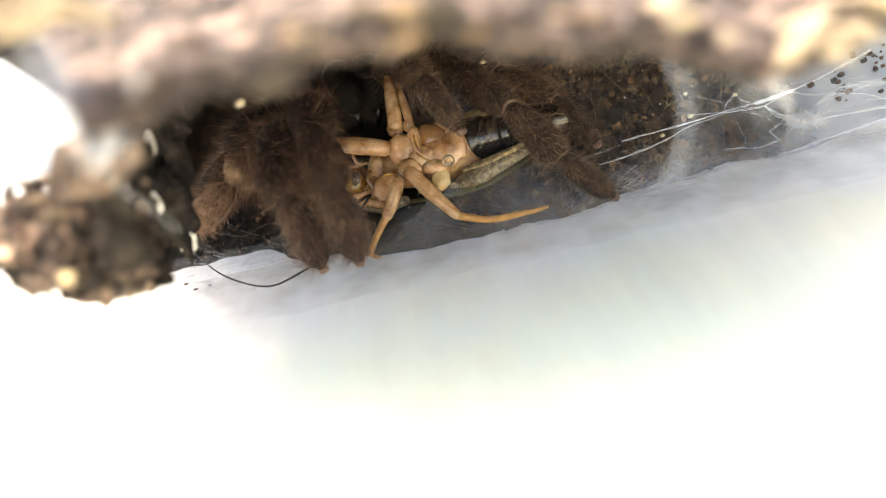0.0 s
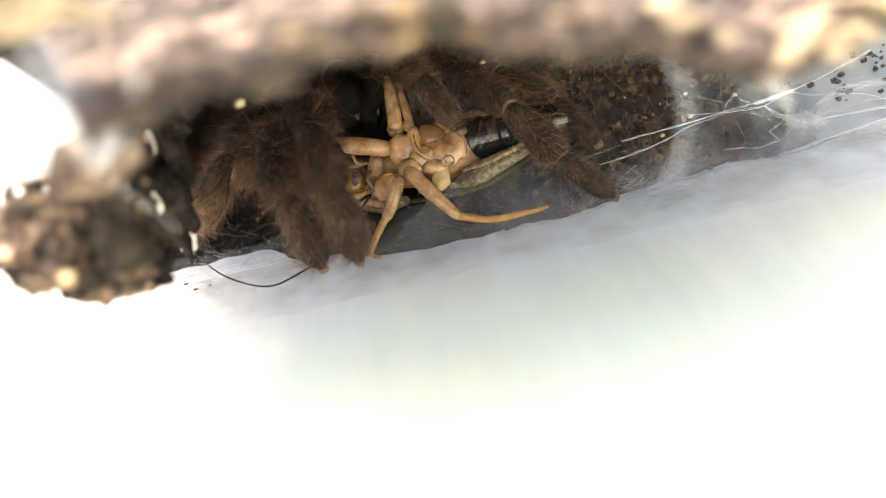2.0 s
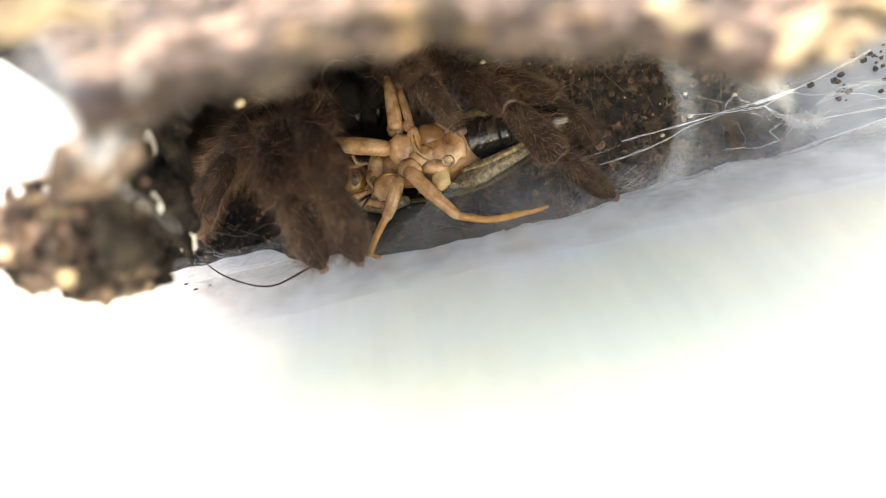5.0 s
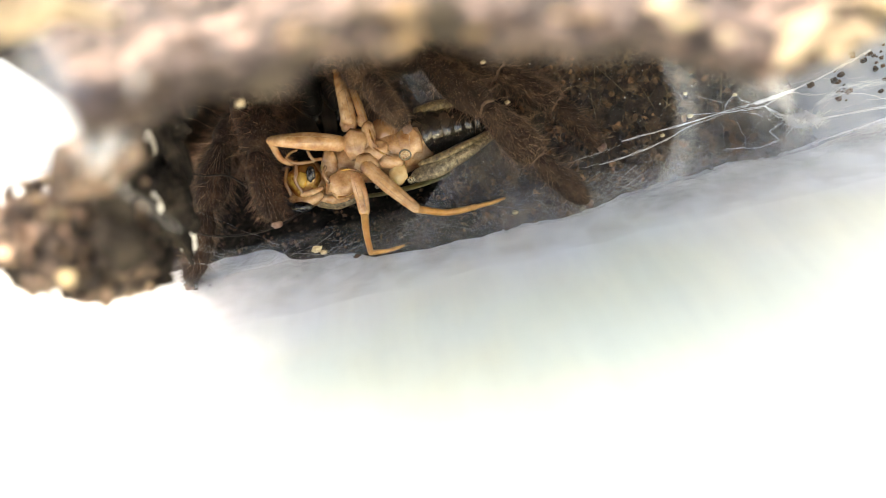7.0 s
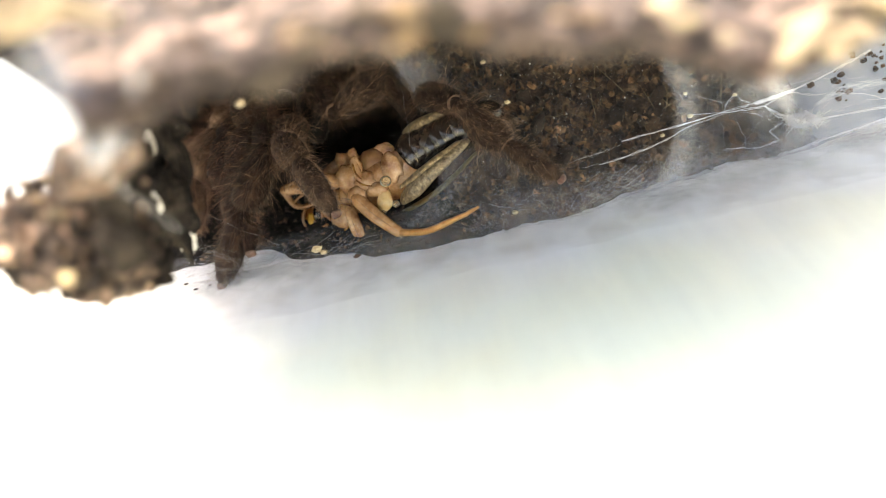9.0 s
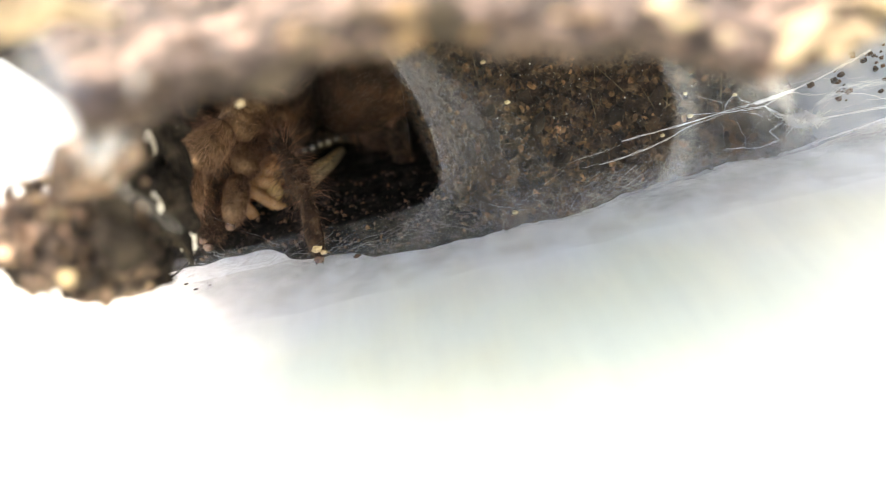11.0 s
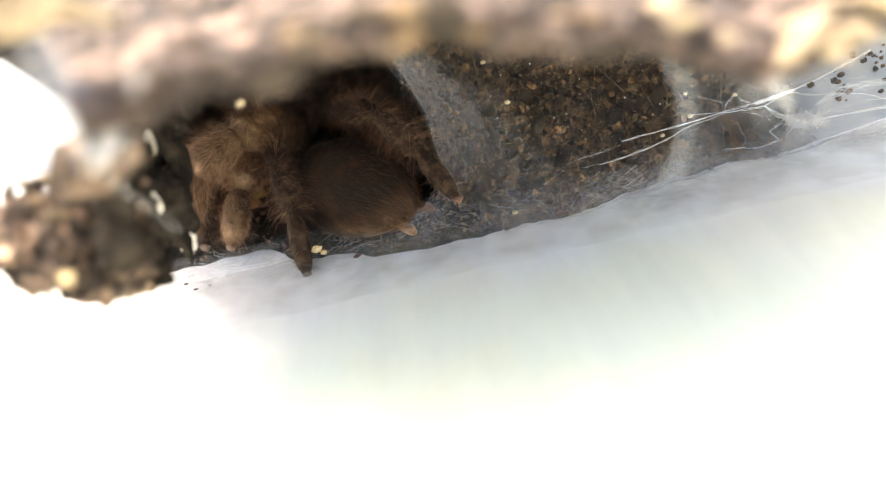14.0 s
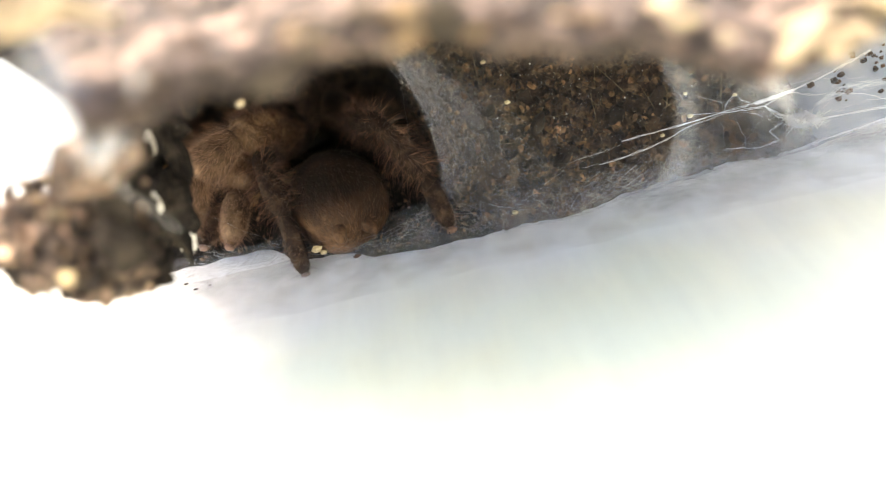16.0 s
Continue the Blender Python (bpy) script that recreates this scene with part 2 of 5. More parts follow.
def plastic():
    m, nt, b = material("milky_plastic")
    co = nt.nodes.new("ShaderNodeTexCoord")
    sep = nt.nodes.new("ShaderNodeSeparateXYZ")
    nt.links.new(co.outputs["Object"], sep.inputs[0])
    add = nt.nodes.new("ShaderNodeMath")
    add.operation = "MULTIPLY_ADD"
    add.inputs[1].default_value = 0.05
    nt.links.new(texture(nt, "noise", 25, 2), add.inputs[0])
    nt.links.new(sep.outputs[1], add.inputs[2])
    # Sunlit cream, mint shade and bluish far end put into the colour by depth.
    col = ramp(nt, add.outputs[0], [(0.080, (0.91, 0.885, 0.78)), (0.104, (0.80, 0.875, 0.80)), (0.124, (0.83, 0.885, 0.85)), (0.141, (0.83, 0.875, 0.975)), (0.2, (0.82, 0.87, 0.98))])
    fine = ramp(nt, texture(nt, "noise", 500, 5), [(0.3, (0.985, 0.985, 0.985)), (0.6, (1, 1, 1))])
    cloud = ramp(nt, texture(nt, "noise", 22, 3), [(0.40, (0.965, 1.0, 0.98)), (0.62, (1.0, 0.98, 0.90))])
    # Soft reflection streaks along the depth, put into the colour.
    streak = ramp(nt, texture(nt, "noise", 140, 3, (1, 0.16, 1)), [(0.35, (0.93, 0.935, 0.95)), (0.62, (1, 1, 1))])
    col = blend(nt, blend(nt, col, cloud, 1.0, "MULTIPLY"), streak, 1.0, "MULTIPLY")
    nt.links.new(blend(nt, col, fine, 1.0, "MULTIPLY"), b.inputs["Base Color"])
    b.inputs["Roughness"].default_value = 0.08
    bump(nt, b, texture(nt, "noise", 60, 2), 0.06, 0.0004)
    return m


PLASTIC = plastic()
TABLE = mottled("pale_table", (0.5, 0.49, 0.46), (0.6, 0.59, 0.56), (0.68, 0.66, 0.62), 12, 0.6, 0.2)


# ---- mesh helpers ----
def mesh(name, verts, faces, mat, smooth=True):
    me = bpy.data.meshes.new(name)
    me.from_pydata([tuple(v) for v in verts], [], [tuple(f) for f in faces])
    me.materials.append(mat)
    if smooth:
        me.polygons.foreach_set("use_smooth", [True] * len(me.polygons))
    me.update()
    return me


def thing(name, me, at=(0, 0, 0), label="", category="", group="", kind=""):
    ob = new(name, me)
    ob.location = at
    return tagged(ob, label, category, group, kind)


def part(name, me, parent, label="", kind="", m=None):
    ob = new(name, me)
    ob.parent = parent
    if m is not None:
        ob.matrix_basis = m
    return tagged(ob, label, kind=kind)


def ball(level):
    b = bmesh.new()
    bmesh.ops.create_icosphere(b, subdivisions=level, radius=1)
    v = np.array([tuple(x.co) for x in b.verts])
    f = np.array([[x.index for x in p.verts] for p in b.faces])
    b.free()
    return v, f


BALLS = {k: ball(k) for k in (1, 2, 3, 4)}


def joined(pieces):
    vs, fs, n = [], [], 0
    for v, f in pieces:
        vs.append(np.asarray(v))
        fs += (np.asarray(f) + n).tolist()
        n += len(v)
    return np.concatenate(vs), fs


def rough_ball(level, size, amount, freq, seed, squash=(1, 1, 1)):
    """A lump whose skin is pushed in and out by noise; size in metres."""
    v, f = BALLS[level]
    out = []
    for p in v:
        q = Vector(p)
        k = 1 + amount * noise.fractal(q * freq + Vector((seed * 7.3, seed * 3.1, seed)), 0.8, 2.0, 4)
        out.append((q.x * k * size * squash[0], q.y * k * size * squash[1], q.z * k * size * squash[2]))
    return np.array(out), f


def tube(points, radii, sides=10, rough=0.0, seed=0, flat=1.0, steps=5, ridge=0.0):
    """A closed tapered tube through points (metres), rounded at its ends."""
    pts = [Vector(p) for p in points]
    line, rad = [], []
    n = len(pts)
    for i in range(n - 1):
        a, b = pts[max(i - 1, 0)], pts[min(i + 2, n - 1)]
        for s in range(steps):
            u = s / steps
            p0, p1, p2, p3 = a, pts[i], pts[i + 1], b
            line.append(0.5 * ((2 * p1) + (p2 - p0) * u + (2 * p0 - 5 * p1 + 4 * p2 - p3) * u * u + (3 * p1 - p0 - 3 * p2 + p3) * u ** 3))
            rad.append(radii[i] * (1 - u) + radii[i + 1] * u)
    line.append(pts[-1]), rad.append(radii[-1])
    d0, d1 = (line[1] - line[0]).normalized(), (line[-1] - line[-2]).normalized()
    for q in (0.45, 0.85):
        line.insert(0, line[0] - d0 * rad[0] * 0.45)
        rad.insert(0, rad[0] * (1 - q * 0.55))
        line.append(line[-1] + d1 * rad[-1] * 0.45)
        rad.append(rad[-1] * (1 - q * 0.55))
    up = Vector((0.2, -0.5, 0.84))
    V, F = [], []
    for i, (p, r) in enumerate(zip(line, rad)):
        d = (line[min(i + 1, len(line) - 1)] - line[max(i - 1, 0)]).normalized()
        side = d.cross(up)
        side = side.normalized() if side.length > 1e-6 else d.orthogonal().normalized()
        top = side.cross(d)
        for k in range(sides):
            a = 2 * math.pi * k / sides
            e = 1 + (rough * noise.noise(Vector((i * 0.5 + seed * 9.1, math.cos(a) * 1.3, math.sin(a) * 1.3))) if rough else 0)
            e += ridge * math.cos(6 * a)
            V.append(p + (side * math.cos(a) + top * math.sin(a) * flat) * r * e)
    for i in range(len(line) - 1):
        for k in range(sides):
            k2 = (k + 1) % sides
            F.append((i * sides + k, i * sides + k2, (i + 1) * sides + k2, (i + 1) * sides + k))
    F.append(tuple(range(sides))[::-1])
    F.append(tuple((len(line) - 1) * sides + k for k in range(sides)))
    return [tuple(v) for v in V], F


def joined_any(pieces):
    V, F = [], []
    for v, f in pieces:
        n = len(V)
        V += [tuple(p) for p in v]
        F += [tuple(int(i) + n for i in q) for q in f]
    return V, F


def thread(a, b, r, sag=0.0, wave=0.0, seed=0, steps=8, sides=4):
    """A silk thread from a to b."""
    pts = []
    for i in range(steps + 1):
        u = i / steps
        p = a.lerp(b, u)
        p.z -= sag * 4 * u * (1 - u)
        if wave and 0 < i < steps:
            p += Vector((noise.noise(Vector((u * 5, seed, 0))), noise.noise(Vector((u * 5, seed, 4))), noise.noise(Vector((u * 5, seed, 8))))) * wave
        pts.append(p)
    return tube(pts, [r] * len(pts), sides, steps=1)


def fur(rng, n, place, length, width, lie, spread=0.35, bend=0.35):
    """n tapered hairs. place(u, a) gives a skin point, its outward way and the way along the limb."""
    V, F = [], []
    for i in range(n):
        p, out, along = place(rng.random(), rng.random() * 2 * math.pi)
        w = (out * (1 - lie) + along * lie + Vector((rng.gauss(0, 1), rng.gauss(0, 1), rng.gauss(0, 1))) * spread * 0.5).normalized()
        L = length * rng.uniform(0.45, 1.25)
        side = w.cross(Vector((rng.gauss(0, 1), rng.gauss(0, 1), rng.gauss(0, 1)))).normalized() * width * 0.5
        p = p - out * width
        mid = p + w * L * 0.55
        end = mid + (w + along * bend).normalized() * L * 0.45
        k = len(V)
        V += [p - side, p + side, mid + side * 0.7, mid - side * 0.7, end]
        F += [(k, k + 1, k + 2, k + 3), (k + 3, k + 2, k + 4)]
    return [tuple(v) for v in V], F


# ---- the tub and the table under it ----
def slab(x0, x1, y0, y1, z0, z1, mat, name, bevel=0.0008):
    b = bmesh.new()
    bmesh.ops.create_cube(b, size=1)
    for v in b.verts:
        v.co = Vector(((x0, x1)[v.co.x > 0], (y0, y1)[v.co.y > 0], (z0, z1)[v.co.z > 0])) * MM
    bmesh.ops.bevel(b, geom=b.edges[:], offset=bevel, segments=2, affect="EDGES")
    me = bpy.data.meshes.new(name)
    b.to_mesh(me)
    b.free()
    me.materials.append(mat)
    return me


thing("ground", slab(-420, 420, -380, 460, -30, -3.1, TABLE, "ground"), label="pale matt table top under the tub", kind="structure")
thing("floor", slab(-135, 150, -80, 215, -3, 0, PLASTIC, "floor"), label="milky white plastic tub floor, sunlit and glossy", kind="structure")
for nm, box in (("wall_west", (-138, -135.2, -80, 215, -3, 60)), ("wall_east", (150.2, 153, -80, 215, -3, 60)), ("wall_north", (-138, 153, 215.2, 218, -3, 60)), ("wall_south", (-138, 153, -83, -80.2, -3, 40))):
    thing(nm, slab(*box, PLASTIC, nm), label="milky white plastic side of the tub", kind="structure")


# ---- soil bank with the burrow hollowed into it ----
def smooth01(u):
    u = min(max(u, 0.0), 1.0)
    return u * u * (3 - 2 * u)


def along(x, rows):
    """Straight-line values through (x, value) rows."""
    for (x0, v0), (x1, v1) in zip(rows, rows[1:]):
        if x <= x1:
            return v0 + (v1 - v0) * max(0.0, (x - x0) / (x1 - x0))
    return rows[-1][1]


EDGE = [(0, 7.0), (1, 6.1), (4.4, 4.2), (9, 3.6), (16, 2.8), (23, 0.8), (28, -1.6), (40, -7.0), (60, -14.0)]


def bank_y(x, z):
    """Depth of the bank's face in mm at x, z in mm."""
    face = 128.4 + 0.9 * min(z, 34) + 0.3 * max(z - 34, 0) + 2.2 * noise.fractal(Vector((x, z, 3)) * 0.06, 0.9, 2.1, 3)
    face += 0.9 * noise.fractal(Vector((x, z, 9)) * 0.35, 0.8, 2.1, 4)
    face -= 5.0 * max(0.0, 1 - z / 4.5) ** 2 * smooth01((56 - x) / 40.0)
    e = along(z, EDGE)
    hollow = smooth01((e - x) / 7.0) * smooth01((x + 56) / 7.0)
    depth = max(8, 62 - 0.9 * z) + 4 * noise.noise(Vector((x, z, 1)) * 0.08)
    end = 22 * smooth01((-48 - x) / 7.0) * smooth01((11 - z) / 9.0)
    return face + hollow * depth + end + 4 * smooth01((x - 66) / 22.0)


def soil_bank():
    xs, zs = np.arange(-57, 130.1, 0.7), np.arange(-0.5, 62.1, 0.7)
    V, F = [], []
    for z in zs:
        for x in xs:
            V.append((x * MM, bank_y(x, z) * MM, z * MM))
    nx, nz = len(xs), len(zs)
    for j in range(nz - 1):
        for i in range(nx - 1):
            F.append((j * nx + i, j * nx + i + 1, (j + 1) * nx + i + 1, (j + 1) * nx + i))
    # the back of the bank, a plain body behind the face
    k = len(V)
    for x in (xs[0], xs[-1]):
        for z in (zs[0], zs[-1]):
            V.append((x * MM, 0.208, z * MM))
    a, b, c, d = k, k + 1, k + 2, k + 3
    F += [(a, c, d, b)]
    F.append([j * nx for j in range(nz)] + [b, a])
    F.append([j * nx + nx - 1 for j in range(nz)][::-1] + [c, d])
    F.append([(nz - 1) * nx + i for i in range(nx)] + [d, b])
    return mesh("soil_bank", V, F, SOIL)


bank = thing("soil_bank", soil_bank(), label="dark brown crumbly soil bank with a hollowed burrow", category="soil", kind="structure")


def peat_z(x, y):
    """Height of the peat inside the burrow in mm."""
    start = 129 - 6 * smooth01((x + 24) / 18) + 8 * smooth01((-26 - x) / 9) + 1.2 * noise.noise(Vector((x * 0.2, 0, 0)))
    grain = noise.fractal(Vector((x, y, 0)) * 0.2, 0.8, 2, 4)
    return -0.6 + 1.2 * smooth01((y - start + 2) / 4) + 1.6 * smooth01((y - start) / 8) + (0.3 + 0.5 * smooth01((y - start) / 5)) * grain


def burrow_floor():
    """Peat that lies on the plastic inside the burrow."""
    xs, ys = np.arange(-55, 12.1, 0.8), np.arange(121.4, 196, 0.8)
    V, F = [], []
    for y in ys:
        for x in xs:
            V.append((x * MM, y * MM, peat_z(x, y) * MM))
    n = len(xs)
    for j in range(len(ys) - 1):
        for i in range(n - 1):
            F.append((j * n + i, j * n + i + 1, (j + 1) * n + i + 1, (j + 1) * n + i))
    # Near-black, darker than the bank's soil.
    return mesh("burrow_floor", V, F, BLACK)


thing("burrow_floor", burrow_floor(), label="near-black peat on the burrow's bottom", category="soil", kind="structure")

# ---- the overhanging crust of soil ----
UNDER = [(-80, 56), (-45, 52.5), (-28, 50.2), (-21, 50.8), (-17.5, 51.3), (-11, 50.7), (-8.5, 52.1), (2, 52.0), (7, 50.2), (12, 48.4), (18, 46.8), (21, 47.0), (27, 44.3), (32, 40.9), (38, 41.4), (46, 44.5), (60, 44), (140, 44)]


def soil_overhang():
    V, F = [], []
    prof, cols = 40, 210
    for i in range(cols + 1):
        w = i / cols
        ring = []
        for k in range(prof):
            x0 = -29 + 149 * w
            zb = along(x0, UNDER)
            thick = 3.3 + 1.7 * noise.noise(Vector((x0 * 0.14, 0, 5)))
            front = 66 + 2.5 * noise.noise(Vector((x0 * 0.09, 2, 0))) + 30 * smooth01((x0 - 42) / 34)
            if k < 14:
                u = k / 13
                y, z = 192 - (192 - front - 2) * u, zb - 6 * (1 - u) + 0.2
            elif k < 23:
                g = math.pi * (k - 13) / 10
                y, z = front + 2 - 2.6 * math.sin(g), zb + thick * 0.5 - thick * 0.5 * math.cos(g)
            else:
                u = (k - 23) / (prof - 24)
                y, z = front + 2 + (192 - front - 2) * u, zb + thick + 5 * u
            left = -28 - 0.42 * (y - 66) - 0.7 * max(y - 122, 0) + 3.2 * noise.noise(Vector((0, y * 0.09, z * 0.3)))
            q = Vector((left + (120 - left) * w, y, z))
            d = 1.5 * noise.fractal(q * 0.2, 0.8, 2, 4) + 0.8 * noise.fractal(q * 0.7, 0.8, 2, 4)
            V.append((q.x * MM, (q.y - d) * MM, (q.z + d * 0.8) * MM))
    for i in range(cols):
        for k in range(prof):
            k2 = (k + 1) % prof
            F.append((i * prof + k, i * prof + k2, (i + 1) * prof + k2, (i + 1) * prof + k))
    F.append(list(range(prof)))
    F.append([cols * prof + k for k in range(prof)][::-1])
    return mesh("soil_overhang", V, F, LIP_SOIL)


overhang = thing("soil_overhang", soil_overhang(), label="dry crumbly soil crust arching over the burrow", category="soil", kind="structure")


POOL = {}


def pool(mat, key, squash):
    """Six lumps of unit size that alike pieces share."""
    if (mat.name, key) not in POOL:
        POOL[mat.name, key] = [mesh(key, *rough_ball(2, 1.0, 0.6, 1.2, 3.7 * i + len(key), squash), mat) for i in range(6)]
    return POOL[mat.name, key]


def piece(name, parent, at, size, mat, rng, squash=(1, 0.8, 0.75), tumble=6.28):
    ob = part(name, rng.choice(pool(mat, name, squash)), parent)
    turn = Euler([rng.uniform(-0.5, 0.5) * tumble for _ in range(3)])
    ob.matrix_basis = Matrix.LocRotScale(at - parent.location, turn, [size * rng.uniform(0.75, 1.3) for _ in range(3)])


def lip_crumbs(name, n, seed, sizes, mat):
    """Crumbs stuck to the front of the crust and on its top."""
    rng = random.Random(seed)
    for i in range(n):
        x0 = rng.uniform(-29, 60)
        g = math.pi * rng.uniform(0.2, 1.25)
        front = 66 + 2.5 * noise.noise(Vector((x0 * 0.09, 2, 0))) + 30 * smooth01((x0 - 42) / 34)
        c = mm(x0, front + 2 - 2.6 * math.sin(g), along(x0, UNDER) + 1.9 - 1.5 * math.cos(g))
        piece(name, overhang, c, rng.uniform(*sizes) * MM, mat, rng, (1.7, 0.8, 0.5), 0.35)


lip_crumbs("clump", 90, 41, (0.4, 1.0), LIP_SOIL)
lip_crumbs("pale_chip", 26, 42, (0.3, 0.9), LIP_PALE)
lip_crumbs("pink_clump", 40, 44, (0.4, 1.0), LIP_PINK)
lip_crumbs("peat_crumb", 36, 43, (0.3, 0.9), BLACK)
rng = random.Random(46)
# Straw chips; their pale colour also stands for the crust's sunlit right end.
for i in range(16):
    x0 = rng.uniform(24, 47)
    piece("straw_chip", overhang, mm(x0, 66 + rng.uniform(-1.5, 6), along(x0, UNDER) + rng.uniform(1.8, 4.2)), rng.uniform(0.8, 2.0) * MM, STRAW_CHIP, rng, (1.8, 0.8, 0.5), 1.2)

for i in range(16):
    x0 = rng.uniform(-13, 5)
    piece("pale_chip", overhang, mm(x0, 66 + rng.uniform(-2, 5), along(x0, UNDER) + rng.uniform(1.6, 4.0)), rng.uniform(0.6, 1.4) * MM, LIP_PALE, rng, (1.8, 0.8, 0.5), 1.2)

for i in range(12):
    x0 = rng.uniform(-25, -14)
    piece("dark_clump", overhang, mm(x0 - 1, 66 + rng.uniform(-2.4, 6), along(x0, UNDER) + rng.uniform(1.0, 4.4)), rng.uniform(0.6, 1.5) * MM, CLOD_SOIL, rng, (1.6, 0.9, 0.6), 1.2)

# Pale chips put the sunlit top of the crust's left end into colour.
for i in range(10):
    piece("straw_chip", overhang, mm(rng.uniform(-33, -25), 69 + rng.uniform(-2, 4), 60.5 + rng.uniform(-0.5, 2.5)), rng.uniform(0.9, 2.0) * MM, STRAW_CHIP, rng, (1.8, 0.8, 0.6), 1.2)

clod = tagged(new("soil_clod"), "brown crumbly soil lobe hanging beside the burrow", "soil", kind="structure")
clod.location = mm(-44.5, 91.3, 31.0)
for i, (c, r, q, m) in enumerate((((-45.3, 90.9, 30.5), 8.14, (1, 0.9, 0.72), CLOD_SOIL), ((-49.5, 90.5, 34.0), 5.99, (1.1, 0.9, 0.6), CLOD_SOIL), ((-42.3, 90.9, 26.2), 5.14, (1, 0.9, 0.8), CLOD_SOIL), ((-42.3, 93.6, 35.1), 5.57, (1, 0.9, 0.8), CLOD_SOIL), ((-51.2, 87.9, 33.8), 4.28, (1.2, 0.9, 0.6), CLOD_SOIL),
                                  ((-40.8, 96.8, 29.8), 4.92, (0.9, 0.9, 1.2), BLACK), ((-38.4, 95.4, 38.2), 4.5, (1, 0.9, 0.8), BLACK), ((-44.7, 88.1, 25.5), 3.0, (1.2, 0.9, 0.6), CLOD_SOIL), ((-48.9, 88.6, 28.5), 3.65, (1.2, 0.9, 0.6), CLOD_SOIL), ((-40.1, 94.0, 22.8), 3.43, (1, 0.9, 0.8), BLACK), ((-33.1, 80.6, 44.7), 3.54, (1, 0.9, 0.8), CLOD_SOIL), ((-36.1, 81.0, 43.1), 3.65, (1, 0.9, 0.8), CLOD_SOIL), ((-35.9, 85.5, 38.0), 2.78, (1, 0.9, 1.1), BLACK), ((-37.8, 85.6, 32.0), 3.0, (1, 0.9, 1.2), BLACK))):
    v, f = rough_ball(4, r * MM, 0.42, 2.0, i + 3.3, q)
    part("clump", mesh("clump", v + np.array(mm(*c) - clod.location), f, m), clod)


RIGHT, UPW, FORE = STILL.col[0].xyz, STILL.col[1].xyz, -STILL.col[2].xyz
rng = random.Random(45)
for i in range(230):
    a, k = rng.uniform(0, 6.28), math.sqrt(rng.random())
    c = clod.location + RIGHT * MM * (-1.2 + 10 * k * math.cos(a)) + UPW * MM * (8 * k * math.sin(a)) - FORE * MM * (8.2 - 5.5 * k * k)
    # Pinkish and pale crumbs at left, mostly black ones towards the right.
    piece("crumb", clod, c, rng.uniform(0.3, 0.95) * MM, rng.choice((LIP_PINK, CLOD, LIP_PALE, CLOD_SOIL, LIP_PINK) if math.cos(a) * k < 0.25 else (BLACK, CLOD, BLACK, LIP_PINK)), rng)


# ---- loose crumbs, chips and fibres on the bank ----
def bank_point(x, z, out=0.0):
    return Vector((x, bank_y(x, z) - out, z)) * MM


def crumbs(name, n, seed, sizes, mat, label, box, squash=(1, 0.7, 0.8)):
    rng = random.Random(seed)
    pieces = []
    for i in range(n):
        x, z = rng.uniform(box[0], box[1]), rng.uniform(0, 31)
        s = rng.uniform(*sizes) * MM
        v, f = rough_ball(1 if s < 0.0006 else 2, s, 0.7, 1.2, rng.random() * 50, tuple(q * rng.uniform(0.6, 1.4) for q in squash))
        m = np.array(Euler([rng.uniform(0, 6) for _ in range(3)]).to_matrix())
        pieces.append((v @ m.T + np.array(bank_point(x, z, 0.2)), f))
    V, F = joined(pieces)
    tagged(thing(name, mesh(name, V, F, mat)), label, "soil", "", "stuff")


def peat_crumbs():
    rng = random.Random(14)
    pieces = []
    for i in range(900):
        x, y = rng.uniform(-50, 11), 122 + 34 * rng.random() ** 1.6
        z = peat_z(x, y)
        if z > 0.35:
            v, f = rough_ball(1, rng.uniform(0.12, 0.6) * MM, 0.7, 1.2, rng.random() * 50, (1.3, 1.0, 0.6))
            m = np.array(Euler([rng.uniform(0, 6) for _ in range(3)]).to_matrix())
            pieces.append((v @ m.T + np.array(mm(x, y, z)), f))
    V, F = joined(pieces)
    thing("peat_crumbs", mesh("peat_crumbs", V, F, CRUMB), label="brown soil crumbs strewn on the burrow's peat", category="soil", kind="stuff")


peat_crumbs()
crumbs("soil_crumbs", 3400, 11, (0.15, 0.85), CRUMB, "dark brown soil crumbs on the bank", (-1, 78))
rng = random.Random(12)
for i in range(60):
    piece("bark_chip", bank, bank_point(rng.uniform(8, 72), rng.uniform(0.5, 30), 0.4), rng.uniform(0.4, 1.0) * (1.7 if i % 7 == 0 else 1.0) * MM, BARK, rng, (1.6, 0.35, 0.7))
for i in range(70):
    piece("grit", bank, bank_point(rng.uniform(4, 74), rng.uniform(0.5, 30), 0.4), rng.uniform(0.06, 0.16) * MM, PAPER, rng)
for i in range(90):
    piece("clod", bank, bank_point(rng.uniform(8, 74), rng.uniform(0.5, 30), 0.2), rng.uniform(0.7, 2.1) * MM, CLOD, rng, (1.2, 0.6, 0.8))


def fibres():
    rng = random.Random(21)
    pieces = []
    for i in range(90):
        x, z = rng.uniform(9, 72), rng.uniform(2, 32)
        a, L = rng.uniform(0, math.pi), rng.uniform(2, 7)
        pts = [bank_point(x + L * math.cos(a) * (u - 0.5), max(0.5, z + L * math.sin(a) * (u - 0.5)), 0.9 + 0.8 * rng.random()) for u in (0, 0.33, 0.66, 1)]
        r = rng.uniform(0.03, 0.085) * MM
        pieces.append(tube(pts, [r, r * 1.2, r, r * 0.5], 5, steps=3))
    V, F = joined_any(pieces)
    return mesh("root_fibres", V, F, FIBRE)


thing("root_fibres", fibres(), label="thin tan root fibres in the soil", category="roots", kind="stuff")


